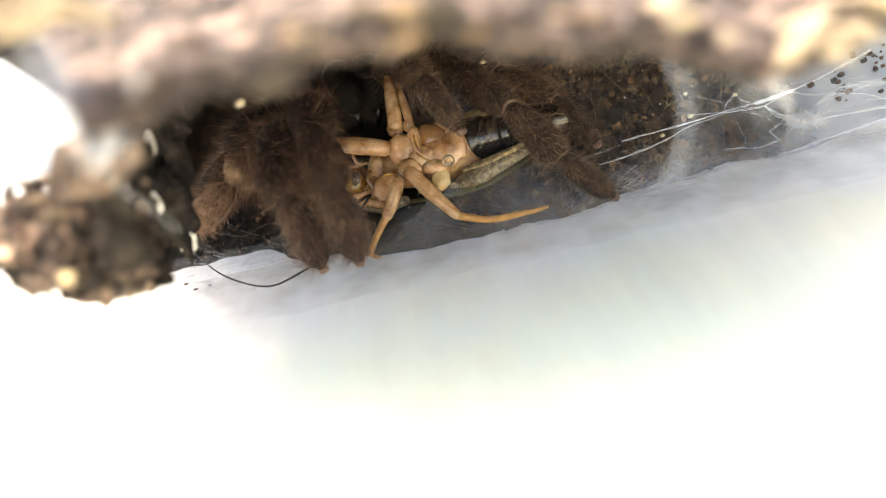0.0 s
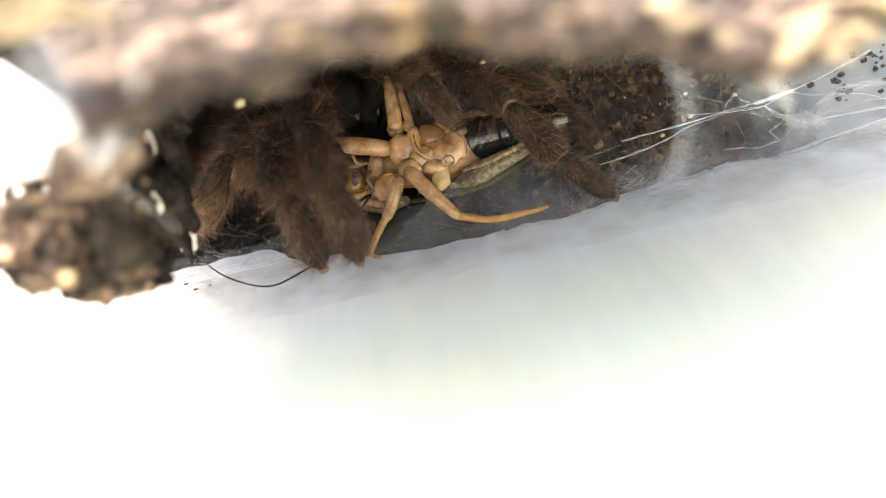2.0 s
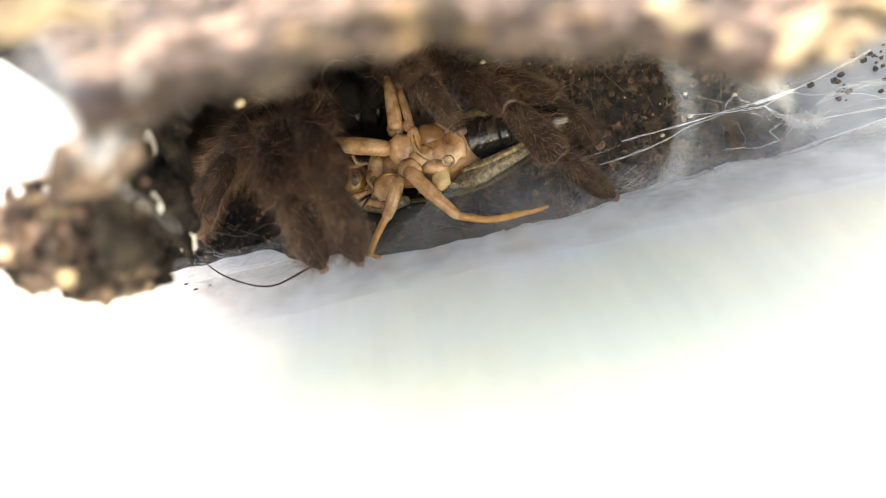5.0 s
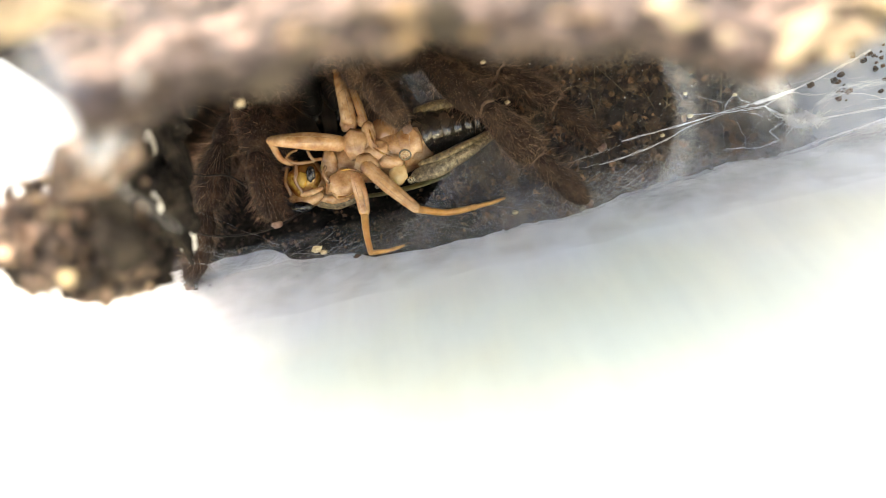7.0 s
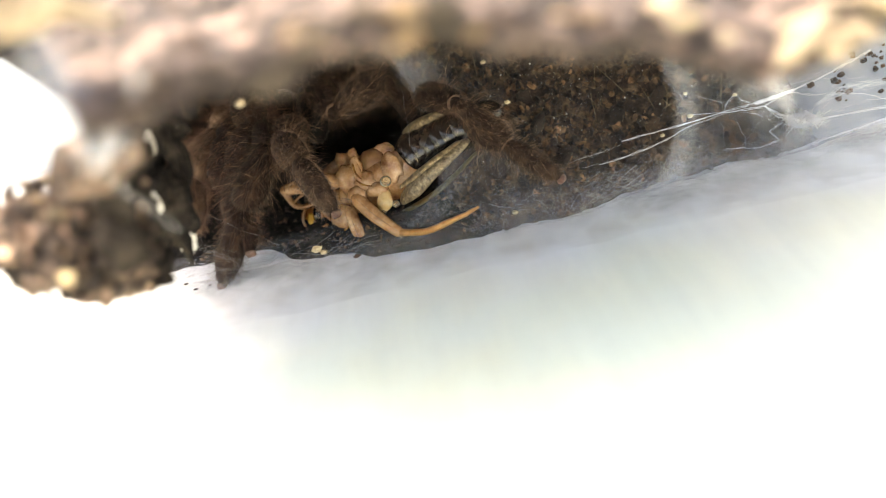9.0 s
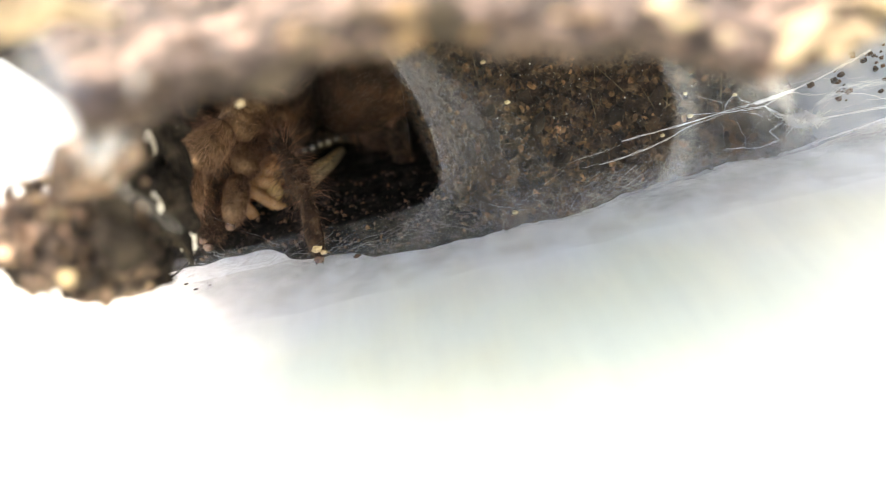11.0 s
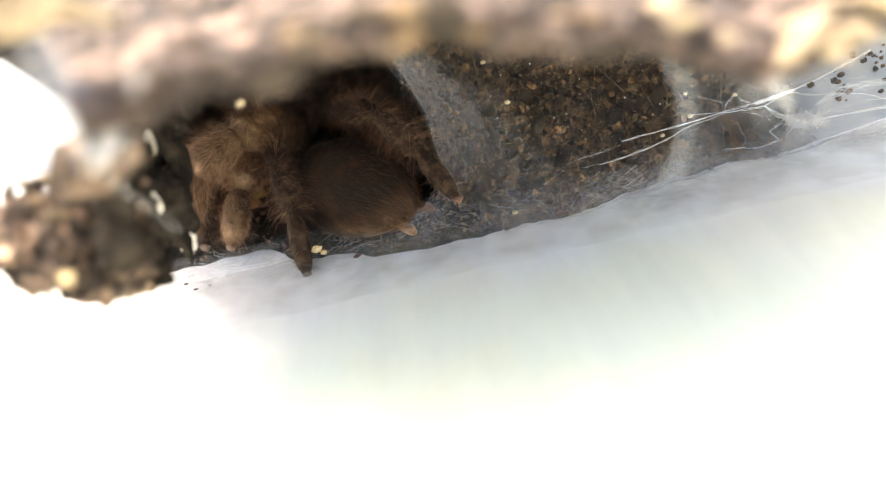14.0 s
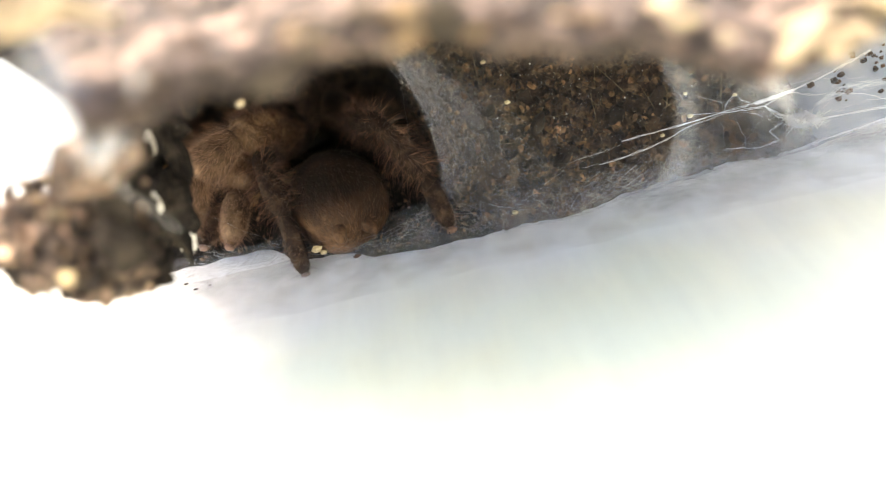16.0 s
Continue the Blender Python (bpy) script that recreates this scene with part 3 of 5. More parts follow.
# ---- the spider ----
SPIDER_BASE = mm(*(-15.8, 156.3, 4.7))
SPIDER_BASE.z = 0.002
spider = tagged(new("spider"), "large dark brown hairy spider gripping its prey in the burrow", "spider")
spider.location = SPIDER_BASE


def limb_segment(name, length, r0, r1, r2, seed, hairs, hair_len, pale=False, pad=False):
    """A hairy leg segment along +x from its joint, swollen past the joint and drawn in at its end."""
    rng = random.Random(seed)
    L = length * MM
    us = (0.0, 0.06, 0.2, 0.45, 0.75, 0.93, 1.0)
    rad = [q * MM for q in ((r0 * 0.6, r0 * 0.84, r0 * 0.98, r1 * 1.06, r1 * 1.08, (r1 + r2) * 0.45, r2 * 0.62) if not pad else (r0 * 0.62, r0 * 0.86, r1, r1 * 1.06, r1 * 0.98, r2 * 0.9, r2 * 0.55))]
    V, F = tube([Vector((L * u, 0, 0)) for u in us], rad, 16, 0.14, seed, steps=3)
    ob = part(name, mesh(name, V, F, SPIDER_LIT if pale else (SPIDER if seed // 10 in (10, 11, 12, 17, 18) else SPIDER_DARK)), spider)
    rows = list(zip(us, rad))

    def place(u, a):
        out = Vector((0, math.cos(a), math.sin(a)))
        return Vector((L * u, 0, 0)) + out * along(u, rows), out, Vector((1, 0, 0))

    coat = HAIR_LIT if pale else (HAIR_MID if seed // 10 in (10, 11, 12, 17) and not (pad and seed < 115) else HAIR_DARK if seed // 10 in (13, 14) else HAIR)
    bristly = seed // 10 in (17, 18)
    down = fur(rng, hairs * (2 if bristly else 4), place, hair_len * (0.22 if bristly else 0.30) * MM, 0.036 * MM, 0.62, 0.5)
    shaggy = seed // 10 in (13, 14, 15, 16)
    mid = fur(rng, hairs * (1 if bristly else 2), place, hair_len * (0.95 if shaggy else 0.4 if pad else 0.55) * MM, 0.034 * MM, 0.5 if shaggy else 0.56, 0.45, 0.5)
    guard = fur(rng, hairs // (1 if bristly and not pad else 3), place, (0.8 if pad and bristly else 1.2 if pad else 1.35 if bristly else 1.3) * hair_len * MM, (0.06 if bristly else 0.045) * MM, 0.30, 0.35, 0.6)
    part("hair", mesh("hair", *(down if shaggy else joined_any([down, mid])), coat, False), ob, kind="stuff")
    if shaggy:
        part("fringe", mesh("fringe", *mid, HAIR_LIT if pale else HAIR if seed // 10 == 15 else HAIR_RED, False), ob, "soft russet fringe", "stuff")
    part("bristles", mesh("bristles", *guard, HAIR_LIT if pale else HAIR_RED if bristly else HAIR_LONG, False), ob, "long tan bristles", "stuff")
    if name in ("femur", "tibia") and seed // 10 in (10, 11):
        turn = [k * math.pi / 8 for k in range(-5, 6)]
        V, F = tube([mm(length * 0.985 + 0.12 * math.sin(3 * a), math.sin(a) * r2 * 0.64, math.cos(a) * r2 * 0.64) for a in turn], [0.05 * MM] + [r2 * 0.13 * MM] * 9 + [0.05 * MM], 6, 0.5, seed, steps=1)
        part("joint_skin", mesh("joint_skin", V, F, JOINT), ob, "pale bare joint skin")
    if pad:
        v, f = rough_ball(2, 0.85 * MM, 0.3, 1.5, seed, (0.9, 1.2, 1.0))
        part("toe_pad", mesh("toe_pad", v + np.array([L + r2 * 0.5 * MM, 0, 0]), f, PAD), ob, "pinkish claw pad")
        for q in (-1, 1):
            V, F = tube([mm(length + 0.4, q * 0.5, 0.4), mm(length + 1.2, q * 0.6, 0.1), mm(length + 1.5, q * 0.6, -0.6)], [0.16 * MM, 0.12 * MM, 0.04 * MM], 6)
            part("claw", mesh("claw", V, F, FANG), ob, "tiny dark claw")
    return ob


def frame_of(p, q, hint):
    """A pose at p whose x axis points to q."""
    x = (q - p).normalized()
    y = hint.cross(x).normalized()
    z = x.cross(y)
    m = Matrix((x, y, z)).transposed().to_4x4()
    m.translation = p
    return m


def at_time(t, rows):
    """Eased values between rows of (t, values...)."""
    if t <= rows[0][0]:
        return rows[0][1:]
    for a, b in zip(rows, rows[1:]):
        if t <= b[0]:
            u = (t - a[0]) / (b[0] - a[0])
            u = u * 0.6 + smooth01(u) * 0.4
            return [Vector(p).lerp(Vector(q), u) if not isinstance(p, (int, float)) else p + (q - p) * u for p, q in zip(a[1:], b[1:])]
    return rows[-1][1:]


TIMES = [round(0.1 * i, 2) for i in range(161)]
HINT = Vector((0.15, -0.45, 0.88))


def body_rows(rows):
    """Rows (t, centre, point ahead) in mm, to poses in the spider's space."""
    out = []
    for t in TIMES:
        c, a = at_time(t, rows)
        m = frame_of(Vector(c) * MM, Vector(a) * MM, HINT)
        m.translation -= SPIDER_BASE
        out.append((t, m))
    return out


CARAPACE_ROWS = [
    (0.0, (-11.9, 165.3, 24.3), (-4.3, 133.4, 21.1)),
    (5.0, (-11.9, 165.3, 24.3), (-4.3, 133.4, 21.1)),
    (6.3, (-15.0, 165.3, 24.3), (-6.8, 133.7, 21.6)),
    (7.0, (-20.2, 167.6, 24.2), (-12.4, 134.4, 22.7)),
    (8.0, (-24.0, 168.7, 22.2), (-16.5, 132.4, 15.4)),
    (9.2, (-24.6, 170.1, 20.5), (-21.1, 136.8, 11.0)),
    (9.9, (-28.5, 169.8, 16.1), (-32.1, 144.4, 10.2)),
    (10.6, (-29.3, 169.5, 13.7), (-45.8, 163.4, 9.0)),
    (11.3, (-29.4, 168.0, 12.9), (-48.4, 177.8, 7.9)),
    (16.0, (-31.8, 165.7, 13.0), (-50.4, 184.1, 8.8)),
]
ABDOMEN_ROWS = [
    (0.0, (-9.2, 189.4, 18.0), (-10.3, 159.2, 25.7)),
    (5.0, (-9.2, 189.4, 18.0), (-10.3, 159.2, 25.7)),
    (7.0, (-13.3, 189.8, 18.8), (-15.0, 159.4, 26.1)),
    (9.2, (-9.0, 185.4, 19.1), (-21.8, 170.4, 21.1)),
    (10.0, (-10.5, 182.9, 18.8), (-27.9, 171.1, 18.3)),
    (10.7, (-9.2, 169.6, 19.7), (-23.0, 167.9, 16.8)),
    (11.3, (-5.6, 156.8, 21.6), (-18.5, 162.6, 11.6)),
    (11.5, (-6.0, 155.9, 20.0), (-19.5, 161.7, 10.2)),
    (11.75, (-8.6, 153.8, 16.4), (-23.5, 161.6, 11.9)),
    (12.0, (-11.2, 152.1, 13.5), (-25.9, 159.4, 14.0)),
    (12.5, (-10.7, 139.4, 5.4), (-26.4, 150.4, 10.6)),
    (13.5, (-12.4, 139.6, 5.8), (-26.2, 148.3, 10.8)),
    (14.0, (-14.6, 140.0, 6.5), (-25.9, 150.3, 10.3)),
    (14.5, (-16.0, 140.0, 6.4), (-25.5, 152.5, 10.1)),
    (15.0, (-17.1, 139.6, 5.8), (-23.5, 164.9, 5.6)),
    (15.5, (-17.8, 139.5, 5.6), (-23.5, 164.9, 5.6)),
    (16.0, (-18.1, 139.4, 5.5), (-23.6, 164.6, 5.1)),
]


def hairy_lump(name, mat, size, squash, seed, hairs, hair_len, label="", pale=True, hair_lie=0.75):
    rng = random.Random(seed)
    v, f = rough_ball(4, size * MM, 0.05, 1.4, seed, squash)
    ob = part(name, mesh(name, v, f, mat), spider, label)

    def place(u, a):
        z = 2 * u - 1
        s = math.sqrt(1 - z * z)
        n = Vector((z, s * math.cos(a), s * math.sin(a)))
        p = Vector([n[i] * squash[i] for i in range(3)]) * size * MM
        out = Vector([n[i] / squash[i] for i in range(3)]).normalized()
        al = Vector((-1, 0, 0)) - out * out.dot(Vector((-1, 0, 0)))
        return p, out, (al.normalized() if al.length > 0.01 else Vector((0, 0, -1)))

    V, F = fur(rng, hairs, place, hair_len * MM, 0.055 * MM, hair_lie)
    part("hair", mesh("hair", V, F, HAIR_SOFT if pale else HAIR, False), ob, kind="stuff")
    return ob


carapace = hairy_lump("carapace", SPIDER, 8.0, (1.1, 0.95, 0.6), 1, 900, 1.6, pale=False)
abdomen = hairy_lump("abdomen", ABDOMEN, 10.4, (1.38, 0.95, 0.92), 2, 6500, 2.3, "brown velvety abdomen with sparse tan hairs")
for s in (-1, 1):
    v, f = tube([mm(-12.8, s * 2.4, 0.4), mm(-15.0, s * 2.8, 0.2), mm(-17.0, s * 3.2, 0.2)], [1.5 * MM, 1.3 * MM, 0.8 * MM], 12, 0.15, s)
    part("spinneret", mesh("spinneret", v, f, ABDOMEN), abdomen)
    v, f = tube([mm(5, s * 3.0, 0.8), mm(9, s * 3.3, 1.4), mm(13, s * 3.0, 0), mm(15.5, s * 2.6, -2.5)], [3.0 * MM, 3.7 * MM, 3.5 * MM, 2.2 * MM], 16, 0.1, s + 4)
    ch = part("chelicera", mesh("chelicera", v, f, CHEEK), carapace, "glossy black chelicera")
    v, f = tube([mm(15.6, s * 2.4, -3), mm(16.2, s * 2.1, -5.8), mm(14.4, s * 1.6, -9)], [1.0 * MM, 0.7 * MM, 0.15 * MM], 8)
    part("fang", mesh("fang", v, f, FANG), ch, "curved black fang")
    rng = random.Random(60 + s)

    def cheek(u, a, s=s):
        return mm(6 + 8 * u, s * 3.1 + 3.6 * math.cos(a), 0.9 + 3.6 * math.sin(a)), Vector((0, math.cos(a), math.sin(a))), Vector((1, 0, 0))

    v, f = fur(rng, 1100, cheek, 2.2 * MM, 0.05 * MM, 0.6)
    part("hair", mesh("hair", v, f, HAIR, False), ch, kind="stuff")

# hip places on the carapace, in mm
HIPS = {"a": (4, 6.5, -2), "b": (0.5, 7, -2), "c": (8, 4, -2), "d": (4, -6.5, -2), "e": (8, -4, -2), "f": (0.5, -7, -2), "g": (-3, -6.5, -2), "h": (-3, 6.5, -2), "i": (3.5, -6, -2), "j": (-6, -5, -2)}

LEGS = {}
ROOTS = {}


def leg(key, rows, lengths, width, seed, pale=False):
    """rows: t, knee, ankle, tip in mm. lengths and width in mm."""
    LEGS[key] = (rows, lengths, [
        limb_segment("femur", lengths[0], width * 0.8, width * 1.1, width * 0.9, seed, 520, 4.2, pale),
        limb_segment("tibia", lengths[1], width * 0.85, width * 1.05, width * 0.8, seed + 1, 620, 4.4, pale),
        limb_segment("foot", lengths[2], width * 0.66, width * (0.76 if key in "ab" else 0.84), width * 0.62, seed + 2, 620, 2.8, pale, True)] + ([limb_segment("coxa", 14, width, width, width * 0.8, seed + 3, 300, 3.0)] if key in "ab" else []))


leg("a", [
    (0.0, (18.0, 133.1, 18.6), (24.9, 126.7, 9.5), (32.7, 124.3, 1.4)),
    (5.2, (18.0, 133.1, 18.6), (24.9, 126.7, 9.5), (32.7, 124.3, 1.4)),
    (6.3, (16.6, 133.6, 19.3), (22.9, 127.0, 10.0), (31.4, 124.4, 1.5)),
    (6.6, (15.7, 133.9, 20.0), (22.4, 127.1, 10.1), (30.5, 124.3, 1.4)),
    (7.0, (13.6, 133.9, 20.0), (20.8, 127.1, 10.1), (27.8, 124.4, 1.4)),
    (7.5, (7.4, 133.7, 21.5), (13.7, 125.9, 10.1), (17.1, 124.2, 3.1)),
    (8.0, (-1.1, 131.7, 18.2), (5.5, 124.4, 9.5), (9.3, 122.8, 0.7)),
    (8.5, (-4.9, 132.2, 18.9), (1.6, 125.1, 10.7), (5.7, 123.4, 1.7)),
    (8.62, (-5.8, 132.5, 19.6), (1.2, 125.3, 11.0), (5.4, 123.6, 2.0)),
    (8.8, (-7.7, 146.2, 23.1), (-1.7, 144.3, 20.0), (0.3, 141.3, 14.7)),
    (9.2, (-8.8, 157.2, 22.2), (-2.0, 158.3, 20.2), (1.6, 153.6, 16.0)),
    (10.3, (-14.1, 165.6, 20.8), (-5.1, 167.2, 15.5), (-1.5, 160.9, 4.7)),
    (11.3, (-20.0, 181.0, 15.0), (-14.0, 179.0, 8.0), (-12.0, 172.0, -1.0)),
    (16.0, (-20.0, 181.0, 15.0), (-14.0, 179.0, 8.0), (-12.0, 172.0, -1.0)),
], (19, 13.0, 12.0), 2.9, 101)
leg("b", [
    (0.0, (17.8, 143.5, 22.6), (26.4, 138.1, 17.1), (32.5, 132.3, 9.1)),
    (6.3, (17.3, 143.6, 22.7), (26.3, 137.8, 16.7), (33.0, 132.1, 8.8)),
    (7.0, (17.9, 143.8, 23.0), (27.2, 137.4, 16.0), (33.2, 131.9, 8.5)),
    (7.5, (18.8, 142.4, 22.7), (27.5, 136.2, 15.8), (33.0, 131.6, 9.9)),
    (8.0, (21.0, 138.8, 20.4), (27.8, 133.4, 15.0), (33.4, 130.4, 9.9)),
    (8.25, (20.4, 138.6, 20.1), (27.1, 133.1, 14.5), (33.0, 130.2, 9.6)),
    (8.5, (11.7, 133.5, 17.2), (18.2, 127.2, 10.4), (23.9, 124.0, 4.8)),
    (9.0, (10.9, 135.2, 18.1), (17.2, 129.4, 12.1), (23.4, 125.3, 7.1)),
    (9.2, (10.5, 135.3, 18.4), (17.0, 129.5, 12.2), (23.1, 125.4, 7.2)),
    (9.8, (3.6, 139.9, 20.3), (9.8, 135.1, 15.9), (14.6, 131.2, 9.3)),
    (10.5, (-4.2, 156.6, 21.3), (-0.7, 159.6, 14.4), (-0.3, 158.9, 5.2)),
    (11.3, (-12.5, 177.1, 16.8), (-6.3, 174.9, 9.0), (-6.6, 166.2, -2.1)),
    (16.0, (-16.0, 180.0, 13.8), (-9.5, 173.9, 7.2), (-8.8, 164.5, -5.2)),
], (19, 12.5, 11.0), 2.7, 111)
leg("c", [
    (0.0, (-2.3, 150.4, 30.4), (3.1, 136.8, 27.0), (7.7, 130.3, 18.7)),
    (5.0, (-2.3, 150.4, 30.4), (3.1, 136.8, 27.0), (7.7, 130.3, 18.7)),
    (6.3, (-5.6, 150.7, 31.1), (0.6, 137.1, 27.5), (4.7, 130.6, 19.1)),
    (6.6, (-8.8, 151.1, 31.7), (-2.5, 137.5, 28.1), (2.1, 131.2, 20.2)),
    (7.0, (-12.2, 151.2, 31.9), (-6.1, 137.6, 28.3), (-1.8, 131.6, 21.0)),
    (7.5, (-16.1, 150.0, 29.7), (-10.4, 136.8, 26.9), (-7.0, 130.1, 18.4)),
    (8.0, (-19.6, 148.7, 27.5), (-13.8, 132.8, 22.0), (-10.5, 126.5, 13.1)),
    (8.5, (-24.1, 140.5, 27.3), (-19.9, 131.8, 21.3), (-15.4, 127.3, 13.4)),
    (9.0, (-28.4, 148.2, 22.7), (-22.3, 132.3, 18.1), (-17.8, 126.1, 10.3)),
    (9.2, (-29.7, 149.3, 22.6), (-24.3, 133.2, 18.8), (-21.0, 127.2, 10.2)),
    (10.0, (-32.6, 152.6, 18.3), (-31.5, 147.0, 12.7), (-31.6, 138.8, 6.4)),
    (11.3, (-35.5, 158.9, 15.2), (-41.6, 156.5, 11.0), (-43.4, 147.9, 6.1)),
    (16.0, (-38.5, 165.2, 12.1), (-46.4, 162.2, 6.9), (-48.5, 154.3, 1.3)),
], (12, 9, 11.5), 2.8, 121)
leg("d", [
    (0.0, (-19.0, 131.0, 28.8), (-15.4, 116.2, 19.2), (-14.6, 116.1, 5.1)),
    (5.0, (-19.0, 131.0, 28.8), (-15.4, 116.2, 19.2), (-14.6, 116.1, 5.1)),
    (6.3, (-20.8, 131.5, 25.8), (-17.1, 116.3, 17.5), (-15.9, 116.5, 3.8)),
    (6.6, (-24.3, 133.3, 24.9), (-20.8, 119.5, 16.9), (-18.8, 117.9, 4.1)),
    (6.8, (-25.8, 143.3, 26.1), (-25.0, 132.1, 18.8), (-23.5, 127.5, 8.9)),
    (7.0, (-26.6, 149.5, 28.9), (-29.5, 142.8, 21.4), (-26.8, 141.6, 15.2)),
    (7.5, (-30.7, 150.7, 27.1), (-35.2, 143.1, 17.8), (-36.9, 139.3, 11.3)),
    (8.0, (-32.1, 147.3, 25.1), (-34.7, 137.1, 15.5), (-37.1, 130.1, 7.4)),
    (8.5, (-33.4, 146.9, 24.4), (-34.5, 138.8, 18.3), (-34.9, 132.6, 11.7)),
    (9.2, (-30.4, 149.0, 24.0), (-33.9, 143.5, 18.6), (-38.6, 140.6, 13.6)),
    (10.3, (-33.0, 158.0, 20.0), (-37.0, 153.0, 13.0), (-40.0, 146.0, 6.0)),
    (11.3, (-37.0, 166.0, 15.0), (-43.0, 163.0, 9.0), (-46.0, 158.0, 2.0)),
    (16.0, (-38.0, 167.0, 14.0), (-44.0, 164.0, 8.0), (-47.0, 159.0, 2.0)),
], (19, 13.5, 13.5), 3.5, 131)
leg("e", [
    (0.0, (-26.5, 130.0, 25.1), (-23.7, 118.0, 18.4), (-21.4, 117.1, 4.9)),
    (5.0, (-26.5, 130.0, 25.1), (-23.7, 118.0, 18.4), (-21.4, 117.1, 4.9)),
    (6.3, (-26.9, 139.3, 23.3), (-25.4, 128.7, 17.0), (-21.2, 124.1, 9.0)),
    (6.6, (-27.3, 142.3, 24.5), (-28.0, 132.9, 18.1), (-27.5, 128.0, 9.7)),
    (7.0, (-27.7, 145.4, 25.9), (-29.7, 134.9, 17.6), (-29.0, 129.2, 9.7)),
    (7.5, (-33.2, 144.4, 24.1), (-34.0, 134.3, 16.6), (-32.3, 128.4, 8.3)),
    (8.0, (-33.9, 141.7, 19.3), (-34.6, 131.7, 12.1), (-31.5, 123.7, 2.2)),
    (8.5, (-37.4, 144.5, 20.2), (-36.7, 135.1, 12.1), (-34.8, 127.9, 5.5)),
    (9.2, (-37.6, 145.8, 18.5), (-36.9, 136.4, 10.3), (-35.8, 129.8, 4.7)),
    (10.3, (-41.8, 153.7, 16.3), (-45.1, 145.7, 10.3), (-44.3, 135.6, 4.9)),
    (11.3, (-35.9, 153.7, 12.2), (-42.3, 147.1, 8.9), (-45.2, 138.4, 3.6)),
    (16.0, (-35.0, 151.4, 12.3), (-42.6, 146.3, 9.4), (-45.7, 137.5, 4.2)),
], (15, 11, 13.0), 3.45, 141)
leg("f", [
    (0.0, (-30.4, 141.6, 23.2), (-36.1, 137.1, 19.4), (-44.6, 134.7, 11.3)),
    (5.0, (-30.4, 141.6, 23.2), (-36.1, 137.1, 19.4), (-44.6, 134.7, 11.3)),
    (6.3, (-32.9, 142.2, 24.2), (-37.8, 134.6, 15.1), (-43.9, 128.5, 4.5)),
    (6.6, (-33.7, 142.8, 25.3), (-40.9, 135.3, 14.3), (-48.3, 129.0, 1.5)),
    (7.0, (-33.9, 145.2, 27.4), (-40.2, 137.2, 15.6), (-48.2, 128.7, 1.0)),
    (8.0, (-34.6, 144.7, 26.6), (-40.4, 136.7, 14.7), (-48.1, 128.8, 1.2)),
    (8.5, (-34.4, 145.2, 27.5), (-42.4, 141.1, 20.5), (-47.0, 136.4, 10.3)),
    (9.0, (-25.3, 141.8, 23.7), (-34.1, 134.5, 13.0), (-41.6, 126.3, 0.8)),
    (9.2, (-25.3, 141.8, 23.7), (-33.8, 133.9, 12.0), (-37.5, 125.5, 1.4)),
    (10.2, (-30.5, 145.9, 22.8), (-35.7, 140.5, 15.4), (-37.6, 131.9, 6.5)),
    (11.3, (-39.8, 157.5, 16.8), (-45.5, 151.1, 11.8), (-48.0, 140.1, 4.7)),
    (16.0, (-39.9, 157.2, 16.3), (-45.4, 150.8, 11.2), (-48.4, 139.9, 4.3)),
], (18, 13, 14.0), 2.9, 151)
leg("g", [
    (0.0, (-32.1, 139.0, 18.8), (-37.0, 135.0, 15.9), (-44.8, 132.7, 9.9)),
    (6.3, (-35.1, 146.1, 19.0), (-41.6, 141.6, 15.2), (-46.6, 134.7, 7.4)),
    (9.2, (-38.7, 152.0, 21.3), (-45.5, 146.8, 16.3), (-47.6, 137.2, 7.6)),
    (11.3, (-36.4, 148.2, 22.8), (-44.6, 143.6, 18.7), (-47.3, 137.4, 9.9)),
    (12.0, (-33.0, 145.4, 21.8), (-43.2, 142.5, 18.9), (-47.5, 136.8, 9.0)),
    (16.0, (-32.5, 144.6, 22.4), (-43.2, 141.0, 18.3), (-47.6, 136.3, 8.0)),
], (19, 11, 11.0), 3.4, 161, True)
leg("h", [
    (0.0, (16.6, 148.0, 24.4), (25.1, 144.6, 20.5), (29.8, 139.7, 14.0)),
    (7.5, (14.5, 148.3, 24.8), (23.4, 144.8, 20.8), (29.3, 139.8, 14.1)),
    (8.2, (5.5, 149.4, 24.8), (12.4, 145.5, 22.1), (15.1, 140.9, 16.0)),
    (9.0, (-3.4, 170.9, 21.9), (1.9, 168.3, 17.5), (1.1, 161.9, 10.5)),
    (11.3, (-16.7, 162.7, 15.8), (-7.1, 162.8, 8.0), (-2.9, 156.5, -2.9)),
    (12.0, (-16.8, 167.2, 15.6), (-5.2, 162.0, 10.6), (0.7, 151.3, 4.1)),
    (12.5, (-5.4, 142.0, 17.9), (1.7, 133.1, 10.5), (5.5, 126.9, 5.8)),
    (13.5, (-4.1, 142.4, 18.6), (2.4, 133.6, 11.4), (5.2, 127.4, 6.7)),
    (14.5, (-7.0, 142.4, 18.6), (0.1, 133.4, 11.0), (3.7, 127.3, 6.5)),
    (15.0, (-5.5, 141.3, 16.8), (0.9, 132.1, 8.8), (3.1, 125.2, 2.9)),
    (15.5, (-3.9, 138.9, 14.5), (0.9, 130.5, 5.9), (2.2, 124.8, 2.2)),
    (16.0, (-3.9, 139.0, 14.7), (0.9, 130.5, 5.9), (2.2, 124.8, 2.2)),
], (19, 13.0, 12.0), 2.15, 171)
